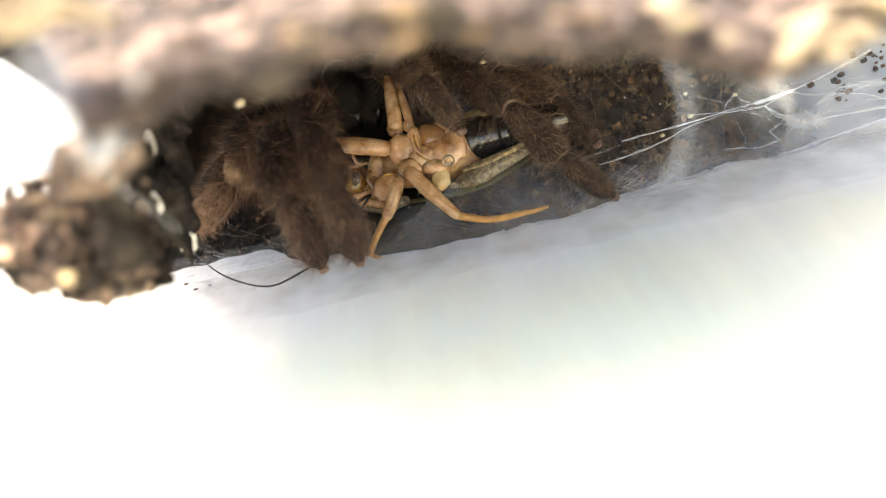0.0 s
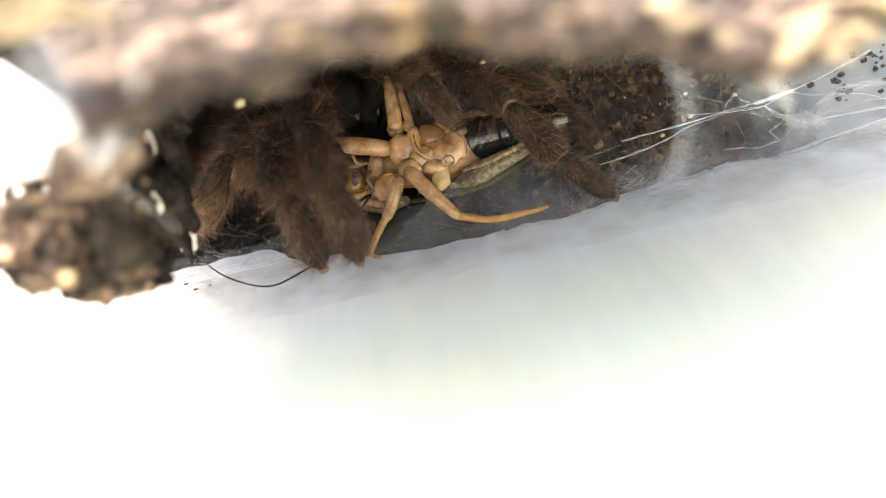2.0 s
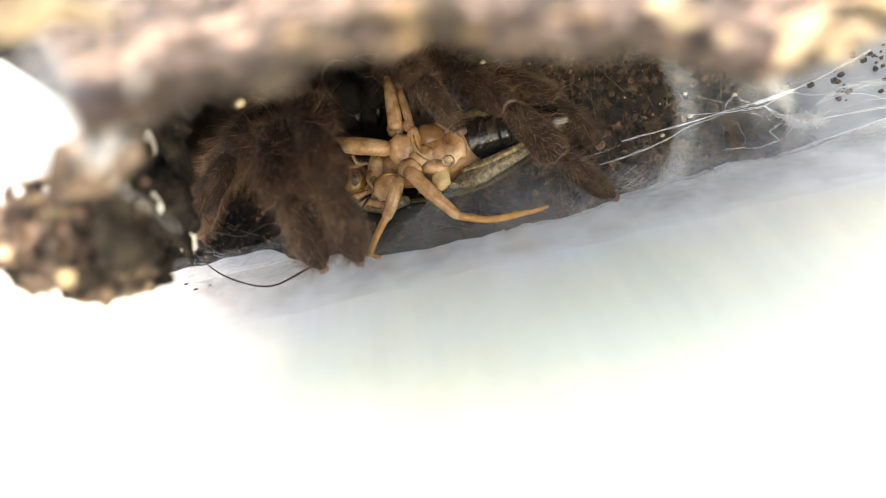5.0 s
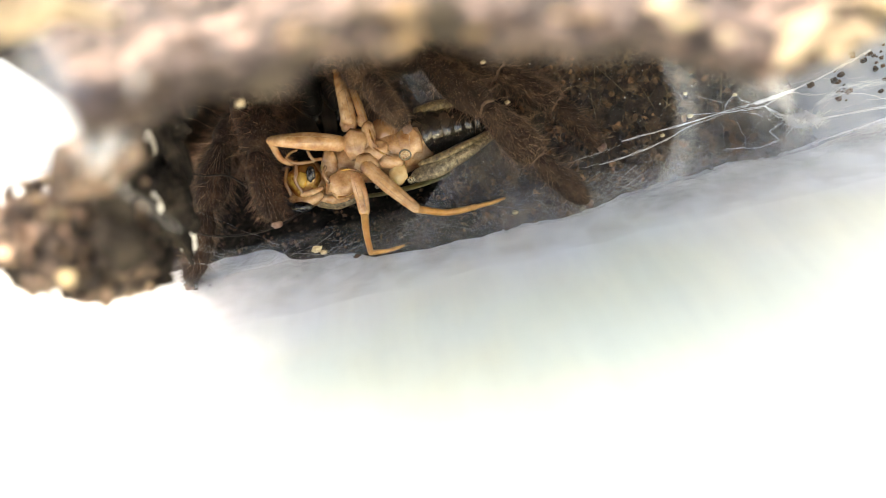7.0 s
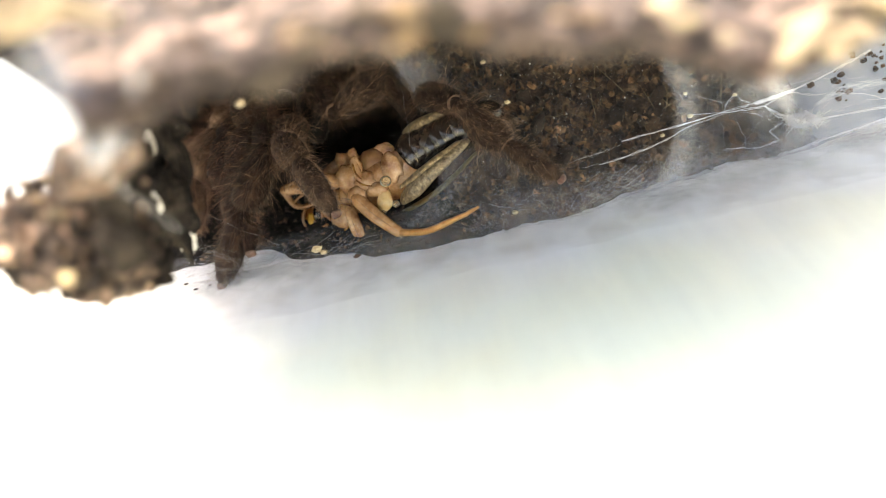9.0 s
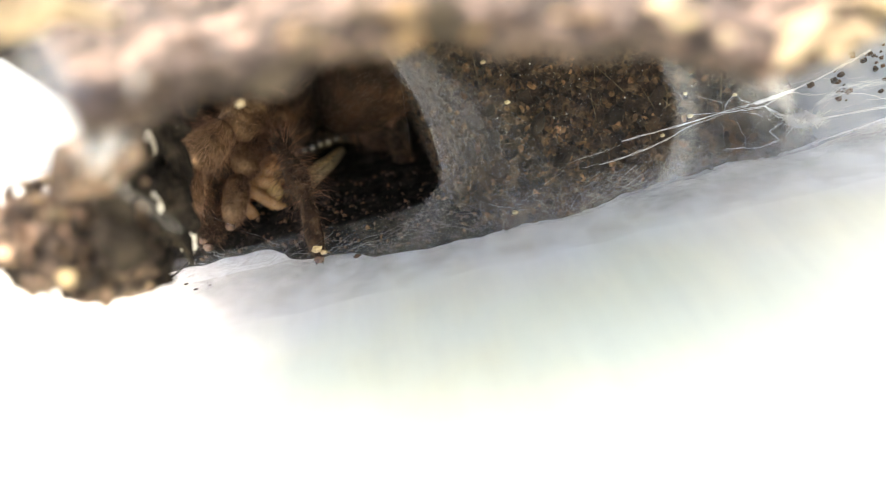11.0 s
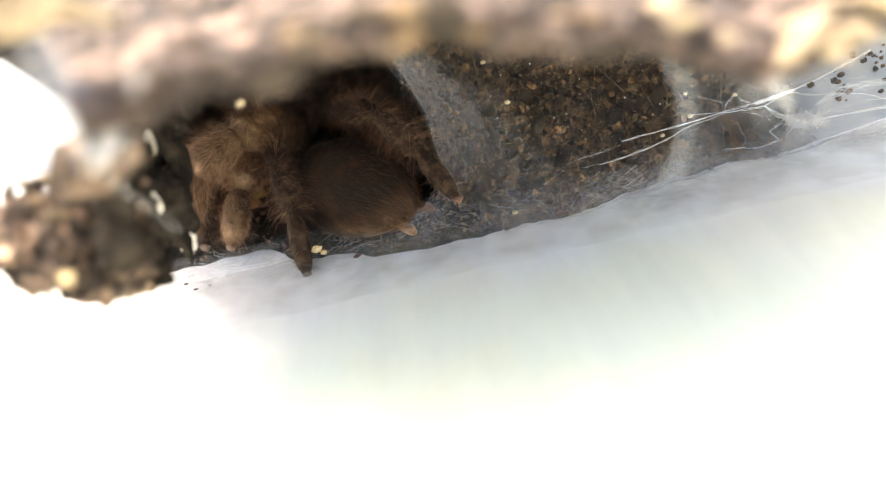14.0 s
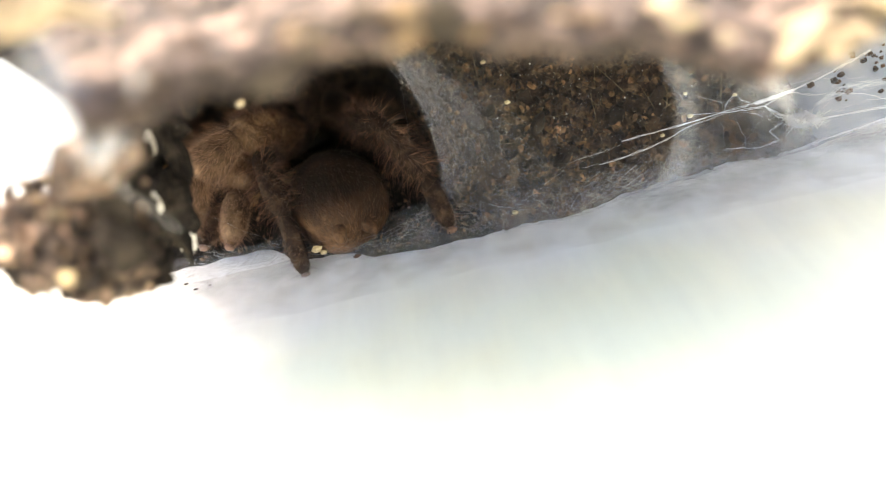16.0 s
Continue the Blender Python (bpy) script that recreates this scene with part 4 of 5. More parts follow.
leg("i", [
    (0.0, (2.0, 186.8, 17.6), (6.2, 185.4, 11.2), (4.9, 176.0, 2.9)),
    (9.2, (-1.0, 186.4, 16.9), (0.4, 185.4, 11.1), (-2.0, 176.1, 3.1)),
    (10.3, (-28.6, 150.8, 19.3), (-25.4, 139.7, 12.0), (-22.8, 129.4, 4.1)),
    (11.3, (-25.2, 141.4, 14.9), (-22.6, 132.1, 6.9), (-23.1, 125.1, 0.6)),
    (11.7, (-26.6, 142.1, 16.1), (-24.8, 132.1, 8.7), (-25.3, 123.8, 0.4)),
    (12.0, (-30.2, 142.8, 17.3), (-26.3, 132.5, 9.5), (-25.5, 123.7, 0.3)),
    (13.5, (-26.9, 142.7, 17.2), (-25.6, 132.7, 9.8), (-25.5, 123.7, 0.3)),
    (14.5, (-30.2, 142.8, 17.3), (-26.6, 132.5, 9.6), (-25.6, 123.6, 0.1)),
    (16.0, (-31.8, 143.0, 17.7), (-27.8, 132.7, 9.8), (-25.9, 123.7, 0.2)),
], (17, 12.0, 12.0), 2.0, 181)
leg("j", [
    (0.0, (-22.9, 188.3, 20.1), (-29.9, 188.2, 15.9), (-35.0, 177.8, 6.0)),
    (9.2, (-31.3, 188.5, 20.5), (-39.7, 188.6, 16.6), (-43.0, 178.8, 7.6)),
    (11.3, (-32.6, 154.2, 17.0), (-36.8, 145.6, 12.1), (-39.6, 135.1, 5.9)),
    (12.5, (-32.1, 151.0, 17.5), (-36.0, 142.3, 12.4), (-39.1, 132.9, 5.1)),
    (16.0, (-32.7, 151.1, 17.7), (-36.4, 142.3, 12.5), (-39.5, 132.9, 5.2)),
], (16, 11, 11.0), 3.0, 191, True)


ROOTS["a"] = [(0.0, (6.6, 148.8, 27.7)), (5.2, (6.6, 148.8, 27.7)), (6.3, (4.9, 148.9, 28.0)), (7.0, (3.4, 149.4, 28.8)), (7.5, (-4.1, 146.0, 30.9)), (8.0, (-10.4, 140.9, 30.0)), (8.5, (-16.4, 138.0, 29.0)), (9.2, (-18.6, 166.8, 22.8)), (11.3, (-23.2, 175.0, 15.8)), (16.0, (-23.0, 175.0, 15.5))]
ROOTS["b"] = [(0.0, (8.7, 149.7, 29.2)), (7.5, (8.7, 149.7, 29.2)), (8.0, (8.0, 143.1, 23.9)), (8.5, (2.4, 151.1, 19.7)), (9.2, (0.2, 155.2, 18.9)), (10.5, (-17.0, 167.2, 19.7)), (16.0, (-21.6, 180.0, 13.8))]

ROOTS["h"] = [(10.5, (-22.0, 170.0, 17.0)), (11.3, (-23.2, 167.3, 15.8)), (12.5, (-20.0, 163.7, 17.6)), (15.0, (-17.9, 162.9, 16.1)), (16.0, (-16.8, 162.4, 15.3))]


def move_spider():
    body = body_rows(CARAPACE_ROWS)
    walk(carapace, body)
    walk(abdomen, body_rows(ABDOMEN_ROWS))
    for key, (rows, lengths, segments) in LEGS.items():
        poses = [[] for _ in segments]
        for t, m in body:
            hip = m @ mm(*HIPS[key])
            root = at_time(t, ROOTS[key])[0] if key in ROOTS and t >= ROOTS[key][0][0] else None
            root = Vector(root) * MM - SPIDER_BASE if root else hip
            knee, ankle, tip = [Vector(p) * MM - SPIDER_BASE for p in at_time(t, rows)]
            l0, l1, l2 = [v * MM for v in lengths]
            for _ in range(2):
                a = tip + (ankle - tip).normalized() * l2
                k = a + (knee - a).normalized() * l1
                h = k + (root - k).normalized() * l0
                ankle, knee = a, k
            ends = [(h, knee), (knee, ankle), (ankle, tip)]
            if len(segments) == 4:
                ends.append((h, hip if (hip - h).length > 0.001 else hip + Vector((0, 0, 0.01))))
            for rowset, (p, q) in zip(poses, ends):
                rowset.append((t, frame_of(p, q, HINT)))
        for seg, rowset in zip(segments, poses):
            walk(seg, rowset)


# ---- the locust, lying on its back ----
LOCUST_MID = mm(*(-10.0, 138.7, 12.2))
locust = tagged(new("locust"), "pale tan locust on its back, seized by the spider", "locust")
locust.location = LOCUST_MID


def locust_part(name, pieces, mat, parent=None, label=""):
    V, F = joined_any(pieces)
    V = [tuple(Vector(v) - LOCUST_MID) for v in V]
    return part(name, mesh(name, V, F, mat), parent or locust, label)


def lump(c, r, squash=(1, 1, 1), seed=0, amount=0.26):
    """A rounded plate at c; squash along the view's right, up and depth."""
    v, f = rough_ball(3, r * MM, amount, 2.0, seed)
    m = np.array([np.array(RIGHT) * squash[0], np.array(UPW) * squash[1], np.array(FORE) * squash[2]])
    return v @ m + np.array(mm(*c)), f


def rod(points, radii, sides=10, flat=1.0, rough=0.06, seed=0, ridge=0.0):
    return tube([mm(*p) for p in points], [r * MM for r in radii], sides, rough, seed, flat, ridge=ridge)


locust_part("thorax", [rod([(-16.6, 140.7, 11.8), (-11.1, 141.1, 12.4), (-4.8, 141.2, 12.6), (-0.4, 142.2, 12.3)], [3.4, 4.8, 5.0, 4.2], 20)], CUTICLE)
PLATES = [((-15.3, 134.2, 11.3), 2.9, (0.95, 1.0, 0.55)), ((-11.7, 138.0, 17.0), 2.7, (1.05, 1.05, 0.45)), ((-9.1, 138.3, 17.5), 1.9, (0.8, 1.5, 0.45)),
          ((-10.5, 135.2, 13.9), 1.9, (1.1, 1.0, 0.45)), ((-8.0, 137.1, 15.1), 2.4, (1.1, 0.9, 0.45)), ((-1.9, 138.0, 15.1), 2.5, (1, 1.2, 0.45)), ((-12.2, 140.9, 20.0), 1.7, (0.9, 1.0, 0.5)),
          ((-5.9, 135.2, 13.1), 2.0, (1.2, 0.7, 0.45)), ((-17.4, 138.2, 14.3), 2.0, (0.8, 1.4, 0.5)), ((-3.6, 141.3, 17.7), 2.2, (1.2, 0.8, 0.45)), ((-9.7, 141.5, 20.0), 1.3, (0.8, 1.0, 0.5))]
for i, (c, r, sq) in enumerate(PLATES):
    locust_part("sternum_plate", [lump(c, r, sq, i)], CUTICLE)
locust_part("sternum_plate", [lump((-6.0, 140.0, 17.2), 2.6, (1.1, 1.0, 0.5), 19, 0.15)], AMBER, label="translucent amber breast plate")
for pts in (((-8.5, 135.3, 16.6), (-7.2, 134.2, 15.6), (-5.6, 133.9, 14.6)), ((-15.1, 133.7, 14.3), (-13.0, 133.4, 14.1), (-11.6, 133.1, 13.2)), ((-8.5, 137.6, 19.2), (-8.3, 136.2, 17.6), (-7.7, 135.7, 16.3)), ((-16.9, 132.4, 9.8), (-14.9, 131.8, 9.8), (-13.2, 132.3, 10.4))):
    locust_part("suture", [rod(pts, [0.14, 0.2, 0.12], 6)], FACE, label="thin dark seam of the breast")
locust_part("membrane", [lump((-5.2, 134.2, 10.8), 1.9, (0.9, 1.15, 0.5), 31, 0.25)], CREAM, label="glossy cream joint membrane")
for c, q in (((-3.1, 135.0, 13.9), 1.2), ((-3.0, 133.2, 9.5), 0.8), ((-6.1, 132.5, 9.2), 0.6), ((-9.5, 133.7, 9.5), 0.5)):
    locust_part("droplet", [lump(c, q, (1, 0.9, 0.8), 3, 0.02)], DROP, label="clear shiny droplet")
head = locust_part("head", [lump((-22.6, 139.5, 10.7), 4.6, (0.9, 1.0, 0.85), 8, 0.05)], CUTICLE, label="tan head with glossy amber and black mouthparts")
locust_part("face", [lump((-22.8, 137.2, 12.7), 3.2, (0.95, 1.05, 0.7), 9, 0.3)], FACE, head, "glossy amber face")
locust_part("collar", [rod([(-18.6, 138.5, 13.9), (-17.8, 136.5, 11.5), (-19.1, 136.3, 8.0)], [0.8, 1.2, 0.9]), rod([(-20.7, 135.8, 9.1), (-18.4, 135.3, 8.3), (-15.3, 135.9, 7.4)], [0.7, 1.0, 0.6])], CUTICLE)
locust_part("mandible", [lump((-21.0, 135.6, 14.2), 1.15, (0.75, 1.3, 0.6), 5, 0.15)], EYE, head, "shiny near-black mandible")
locust_part("mandible", [lump((-22.7, 135.1, 13.6), 1.05, (0.8, 1.4, 0.6), 6, 0.2)], YOLK, head, "shiny yellow mandible")
locust_part("eye", [lump((-24.1, 133.7, 8.8), 2.0, (1.1, 0.55, 0.8), 7, 0.02)], EYE, head, "dark oval eye")
locust_part("cheek", [rod([(-25.9, 136.1, 9.8), (-23.1, 134.7, 9.3), (-20.4, 135.0, 9.8)], [0.7, 1.1, 0.9])], CUTICLE, head)
locust_part("lip_plate", [rod([(-23.3, 133.6, 11.4), (-21.3, 133.2, 11.5), (-19.4, 133.8, 11.7)], [0.45, 0.6, 0.4])], CUTICLE, head)
for pts in (((-20.1, 137.3, 15.8), (-22.9, 135.9, 16.7), (-24.4, 136.2, 17.9), (-23.7, 137.0, 18.5), (-22.5, 137.7, 18.5)), ((-23.2, 137.7, 16.4), (-23.3, 134.8, 15.5), (-23.8, 133.9, 14.0), (-23.1, 133.4, 11.8)), ((-18.6, 137.4, 15.9), (-19.8, 136.0, 16.7), (-20.3, 136.2, 18.0), (-20.5, 137.3, 18.5)), ((-18.1, 136.5, 14.5), (-18.6, 134.6, 14.0), (-18.1, 134.1, 12.3)), ((-25.3, 138.1, 15.1), (-26.0, 136.0, 13.6), (-25.6, 135.1, 11.2))):
    locust_part("mouth_palp", [rod(pts, [0.36, 0.33, 0.3, 0.27, 0.22][:len(pts)], 8)], AMBER, head)
FEELERS = []
for pts in (((-18.9, 134.0, 10.9), (-26.0, 124.5, 6.2), (-32.7, 120.0, 4.6), (-38.4, 118.7, 4.2), (-45.3, 120.0, 7.0), (-50.5, 123.2, 10.6), (-53.0, 125.4, 13.5)), ((-18.9, 134.0, 10.9), (-29.2, 128.9, 9.2), (-36.8, 127.8, 12.1), (-42.3, 126.3, 11.4), (-47.5, 127.3, 13.0))):
    FEELERS.append((locust_part("antenna", [rod(pts, [0.24, 0.22, 0.2, 0.18, 0.16, 0.13, 0.1][:len(pts)], 6)], CHEEK, head, "thin black feeler"), mm(*pts[0]) - LOCUST_MID))
for i in range(8):
    u = i / 7
    a, z = mm(*(0.5, 143.1, 13.8)), mm(*(15.8, 144.6, 13.4))
    a, b = a.lerp(z, u), a.lerp(z, u + 0.15)
    q = (4.5 - 0.9 * u) * MM
    V, F = tube([a, a.lerp(b, 0.45), b], [q * 1.0, q, q * 0.86], 22, 0.03, i, steps=3)
    locust_part("abdomen_segment", [(V, F)], BELLY)
    w = UPW * q * -0.55 - FORE * q * 0.8
    V, F = tube([a.lerp(b, 0.3) + w, a.lerp(b, 0.75) + w * 0.99], [0.12 * MM, 0.1 * MM], 6, steps=2)
    locust_part("breathing_pore", [(V, F)], WING)
locust_part("hind_femur", [rod([(-2.0, 135.2, 9.1), (2.0, 134.2, 10.4), (7.4, 135.0, 11.9), (13.5, 138.3, 12.6)], [1.4, 2.2, 1.9, 1.0], 18, 0.6, ridge=0.05)], WING, label="grey speckled hind thigh")
locust_part("femur_stripe", [rod([(-0.7, 134.5, 11.7), (3.5, 133.8, 12.6), (8.2, 134.5, 13.4), (12.8, 137.6, 13.5)], [0.5, 0.8, 0.65, 0.4], 12, 0.5, 0.25, ridge=0.06)], STRAW, label="straw-coloured ridge of the hind thigh")
locust_part("hind_femur", [rod([(0.8, 145.5, 18.0), (4.2, 144.6, 18.4), (8.2, 145.0, 18.1), (14.1, 146.4, 17.6)], [0.8, 1.2, 1.1, 0.8], 12, 0.7)], STRAW, label="straw-coloured hind thigh")
locust_part("hind_tibia", [rod([(13.8, 138.9, 12.5), (5.5, 136.3, 10.1), (-1.2, 135.6, 8.9)], [0.6, 0.5, 0.5], 8)], WING)
locust_part("wing", [rod([(-18.9, 138.9, 6.6), (-7.7, 137.4, 6.0), (2.8, 138.7, 6.3), (12.4, 142.4, 8.6)], [0.3, 0.55, 0.7, 0.4], 12, 0.4)], OLIVE, label="olive translucent wing edge")
locust_part("pronotum", [rod([(-21.0, 137.5, 7.1), (-17.6, 136.3, 7.1), (-13.4, 136.8, 7.0)], [1.0, 1.5, 1.0], 12, 1, 0.2)], WING, label="grainy brown neck shield")


def locust_leg(femur, tibia, tarsus, radii, shin=None):
    f = locust_part("leg_femur", [rod(femur, radii, 18, 0.9, 0.05, 2, 0.015)], CUTICLE)
    k = radii[-1]
    for side in (-0.38, 0.30):
        line = []
        for p, q in zip(femur, radii):
            d = (Vector(femur[-1]) - Vector(femur[0])).normalized()
            n = d.cross(FORE).normalized()
            line.append(tuple(Vector(p) + n * q * side - FORE * q * 0.84))
        locust_part("groove", [rod(line, [0.05, 0.08, 0.08, 0.04][:len(line)], 6)], SEAM, f, "thin brown groove")
    locust_part("leg_tibia", [rod(tibia, [k * 0.75, k * 0.62, k * 0.55][:len(tibia)], 10)], shin or ORANGE, f, "orange shin" if not shin else "")
    if tarsus:
        locust_part("leg_tarsus", [rod(tarsus, [k * 0.5, k * 0.4, k * 0.26][:len(tarsus)], 8, 1, 0.25)], ORANGE, f)
    return f, mm(*femur[0]) - LOCUST_MID


locust_leg([(-14.4, 138.3, 17.6), (-18.7, 137.6, 19.4), (-22.7, 137.7, 20.5), (-26.8, 139.1, 20.9)], [(-26.8, 139.0, 20.8), (-25.8, 137.7, 17.6), (-24.0, 137.5, 16.2)], None, [1.6, 1.85, 1.5, 0.95], CUTICLE)
FOLDING = [
    locust_leg([(-12.0, 141.2, 20.6), (-11.9, 142.9, 23.5), (-12.2, 147.5, 27.5)], [(-12.2, 147.5, 27.5), (-13.1, 151.6, 28.6)], None, [1.5, 1.4, 1.0], CUTICLE),
    locust_leg([(-9.3, 141.2, 19.6), (-9.6, 142.8, 22.4), (-10.3, 146.2, 25.2)], [(-10.3, 146.2, 25.2), (-10.6, 150.7, 27.1)], None, [0.8, 0.85, 0.7], CUTICLE)]
SWINGING = locust_leg([(-12.9, 134.1, 12.3), (-12.6, 131.4, 9.6), (-12.7, 129.8, 6.8)], [(-12.8, 129.6, 6.5), (-13.2, 127.5, 3.8), (-13.2, 125.4, 0.9)], [(-13.2, 125.3, 0.7), (-10.3, 126.3, -0.2), (-7.1, 127.3, -0.5)], [1.2, 1.3, 1.0])
locust_leg([(-10.5, 134.7, 13.4), (-7.1, 131.3, 9.8), (-3.2, 128.5, 5.8)], [(-3.2, 128.5, 5.7), (2.2, 127.5, 4.1), (7.4, 128.0, 3.7)], [(7.4, 128.0, 3.7), (10.4, 128.5, 3.5), (13.0, 129.1, 3.5)], [1.5, 1.4, 1.0])
locust_part("leg_coxa", [rod([(-8.8, 139.4, 19.4), (-8.6, 137.7, 17.7), (-8.5, 136.6, 15.4)], [0.9, 0.8, 0.6], 10)], CUTICLE)

LOCUST_ROWS = [  # t, middle, turn in the view's plane, turn about the view's up
    (0.0, (-1.5, 134.4, 10.9), -2, -10), (5.0, (-1.5, 134.4, 10.9), -2, -10), (6.3, (-2.5, 134.9, 11.6), 1, -3), (6.6, (-5.2, 135.3, 12.4), 1, 0), (7.0, (-9.8, 135.9, 13.4), 0, 0),
    (7.5, (-13.4, 134.7, 11.2), 2, 0), (8.0, (-13.4, 132.4, 7.3), -2, 10), (8.5, (-15.5, 134.9, 11.7), 5, 14), (9.0, (-11.8, 139.2, 5.9), 9, -29), (9.2, (-13.6, 140.1, 5.4), 11, -28),
    (9.8, (-22.0, 142.1, 8.1), 15, 10), (10.6, (-32.9, 150.9, 7.4), 14, 16), (11.3, (-43.0, 159.0, 5.7), 8, 30), (16.0, (-44.0, 160.5, 5.3), 8, 30)]


def move_locust():
    rows = []
    for t in TIMES:
        c, a, b = at_time(t, LOCUST_ROWS)
        m = Matrix.Rotation(radians(a), 4, -FORE) @ Matrix.Rotation(radians(b), 4, UPW)
        m.translation = Vector(c) * MM
        rows.append((t, m))
    walk(locust, rows)
    for f, hip in FOLDING:
        rows = []
        for t in TIMES:
            turn = at_time(t, [(0.0, 0), (7.5, 0), (8.0, 72), (8.5, 84), (9.2, 86), (16.0, 86)])[0]
            rows.append((t, Matrix.Translation(hip + FORE * 0.045 * turn * MM) @ Matrix.Rotation(radians(turn), 4, -FORE) @ Matrix.Translation(-hip)))
        walk(f, rows)
    for f, hip in FEELERS:
        rows = []
        for t in TIMES:
            turn = at_time(t, [(0.0, 0), (5.0, 0), (6.3, 0), (6.8, -18), (7.2, -38), (9.4, -38), (11.3, -10), (16.0, -10)])[0]
            rows.append((t, Matrix.Translation(hip - FORE * 0.2 * turn * MM) @ Matrix.Rotation(radians(turn), 4, -FORE) @ Matrix.Translation(-hip)))
        walk(f, rows)
    f, hip = SWINGING
    rows = []
    for t in TIMES:
        turn = at_time(t, [(0.0, -30), (5.0, -30), (6.3, -24), (7.0, 0), (8.0, 0), (8.5, -12), (9.2, 10), (16.0, 10)])[0]
        rows.append((t, Matrix.Translation(hip) @ Matrix.Rotation(radians(turn), 4, -FORE) @ Matrix.Translation(-hip)))
    walk(f, rows)


# ---- silk ----
SILK_EDGE = [(0, -16), (0.8, -11), (2.2, -5.5), (4.2, -0.8), (7, 2.4), (10, 3.4), (16, 2.6), (23, 0.6), (28, -1.8), (40, -7)]


def silk_veil():
    """The felted sheet that runs from the burrow's edge over the soil."""
    V, F = [], []
    nu, nv = 40, 40
    for j in range(nv + 1):
        z = 0.2 + 33 * j / nv
        for i in range(nu + 1):
            u = i / nu
            x0 = along(z, SILK_EDGE)
            x = x0 + u * (58 - x0 - 0.2 * z)
            y = bank_y(x, z) if u > 0.2 else bank_y(along(z, EDGE) + 6, z)
            y = min(y, 131 + 0.9 * z) - 1.2 * (1 - u) - 1.7
            V.append((x * MM, y * MM, z * MM))
    for j in range(nv):
        for i in range(nu):
            k = j * (nu + 1) + i
            F.append((k, k + 1, k + nu + 2, k + nu + 1))
    return mesh("silk_veil", V, F, VEIL)


thing("silk_veil", silk_veil(), label="grey felted silk sheet at the burrow's mouth", category="web", kind="stuff")


def silk_film(name, y0, wide, rise, mat):
    """The sheet of silk that joins the floor to the soil."""
    xs = np.arange(-70, 110.1, 1.0)
    V, F = [], []
    n = 14
    for x in xs:
        for j in range(n + 1):
            u = j / n
            y = y0 + wide * u + 1.2 * noise.noise(Vector((x * 0.1, u, 0)))
            z = 0.25 + rise * u ** 2.2 + 0.5 * u * u * abs(noise.noise(Vector((x * 0.15, u * 2, 7))))
            V.append((x * MM, y * MM, z * MM))
    for i in range(len(xs) - 1):
        for j in range(n):
            k = i * (n + 1) + j
            F.append((k, k + 1, k + n + 2, k + n + 1))
    return mesh(name, V, F, mat)


thing("silk_film", silk_film("silk_film", 114, 18, 4.0, FILM), label="thin grey silk film along the floor's edge", category="web", kind="stuff")
thing("floor_silk", silk_film("floor_silk", 111, 17, 0.9, FLOOR_SILK), label="worn greyish silk lining on the plastic floor", category="web", kind="stuff")


def threads(name, spans, mat, label):
    V, F = joined_any([thread(*s) for s in spans])
    thing(name, mesh(name, V, F, mat), label=label, category="web", kind="stuff")


def sheet_point(x, z, out=0.0):
    """A point on the felted sheet before the soil, in mm."""
    return Vector((x, min(bank_y(max(x, along(z, EDGE) + 6), z), 131 + 0.9 * z) - 2.6 - out, z)) * MM


def fan_threads():
    """Silk that streams from under the crust along the burrow's edge and out over the soil."""
    rng = random.Random(31)
    out = []
    for i in range(110):
        z0, z1 = rng.uniform(24, 31), abs(rng.gauss(0, 5)) + 0.4
        o0, o1 = abs(rng.gauss(0, 1.6)), abs(rng.gauss(0, 4.5))
        for u, w in ((0, 0.25), (0.25, 0.5), (0.5, 0.75), (0.75, 1)):
            za, zb = z0 + (z1 - z0) * u, z0 + (z1 - z0) * w
            out.append((sheet_point(along(za, SILK_EDGE) + o0 + (o1 - o0) * u, za), sheet_point(along(zb, SILK_EDGE) + o0 + (o1 - o0) * w, zb), rng.uniform(0.012, 0.036) * MM, 0.0, 0.0004, i, 4, 3))
    for i in range(120):
        a = sheet_point(rng.uniform(-2.5, 5), rng.uniform(24, 30))
        turn = abs(rng.gauss(0, 0.42))
        reach = rng.uniform(12, 40)
        b = sheet_point(min(a.x / MM + 4 + reach * math.sin(turn + 0.25), 52), max(0.5, a.z / MM - reach * math.cos(turn + 0.25)), -0.6)
        out.append((a, b, rng.uniform(0.014, 0.036) * MM, 0.0, 0.0007, i + 200, 8, 3))
    for i in range(45):
        x, z = rng.uniform(22, 52), rng.uniform(6, 23)
        q = rng.uniform(3, 9)
        out.append((bank_point(x, z, 2), bank_point(x + q, z + q * rng.uniform(0.6, 1.3), 2), rng.uniform(0.014, 0.03) * MM, 0.0, 0.0004, i + 500, 5, 3))
    for i in range(120):
        x, z = rng.uniform(3, 44), abs(rng.gauss(0, 2.6)) + 0.3
        out.append((sheet_point(x, z), sheet_point(x + rng.uniform(6, 26), max(0.3, z + rng.uniform(-1.5, 2.5))), rng.uniform(0.014, 0.038) * MM, 0.0, 0.0006, i + 700, 7, 3))
    for i in range(60):
        x, z = rng.uniform(4, 40), rng.uniform(0.5, 22)
        out.append((sheet_point(x, z), sheet_point(x + rng.gauss(0, 7), max(0.4, z + rng.gauss(0, 5))), rng.uniform(0.012, 0.03) * MM, 0.0002, 0.0022, i + 900, 10, 3))
    return out


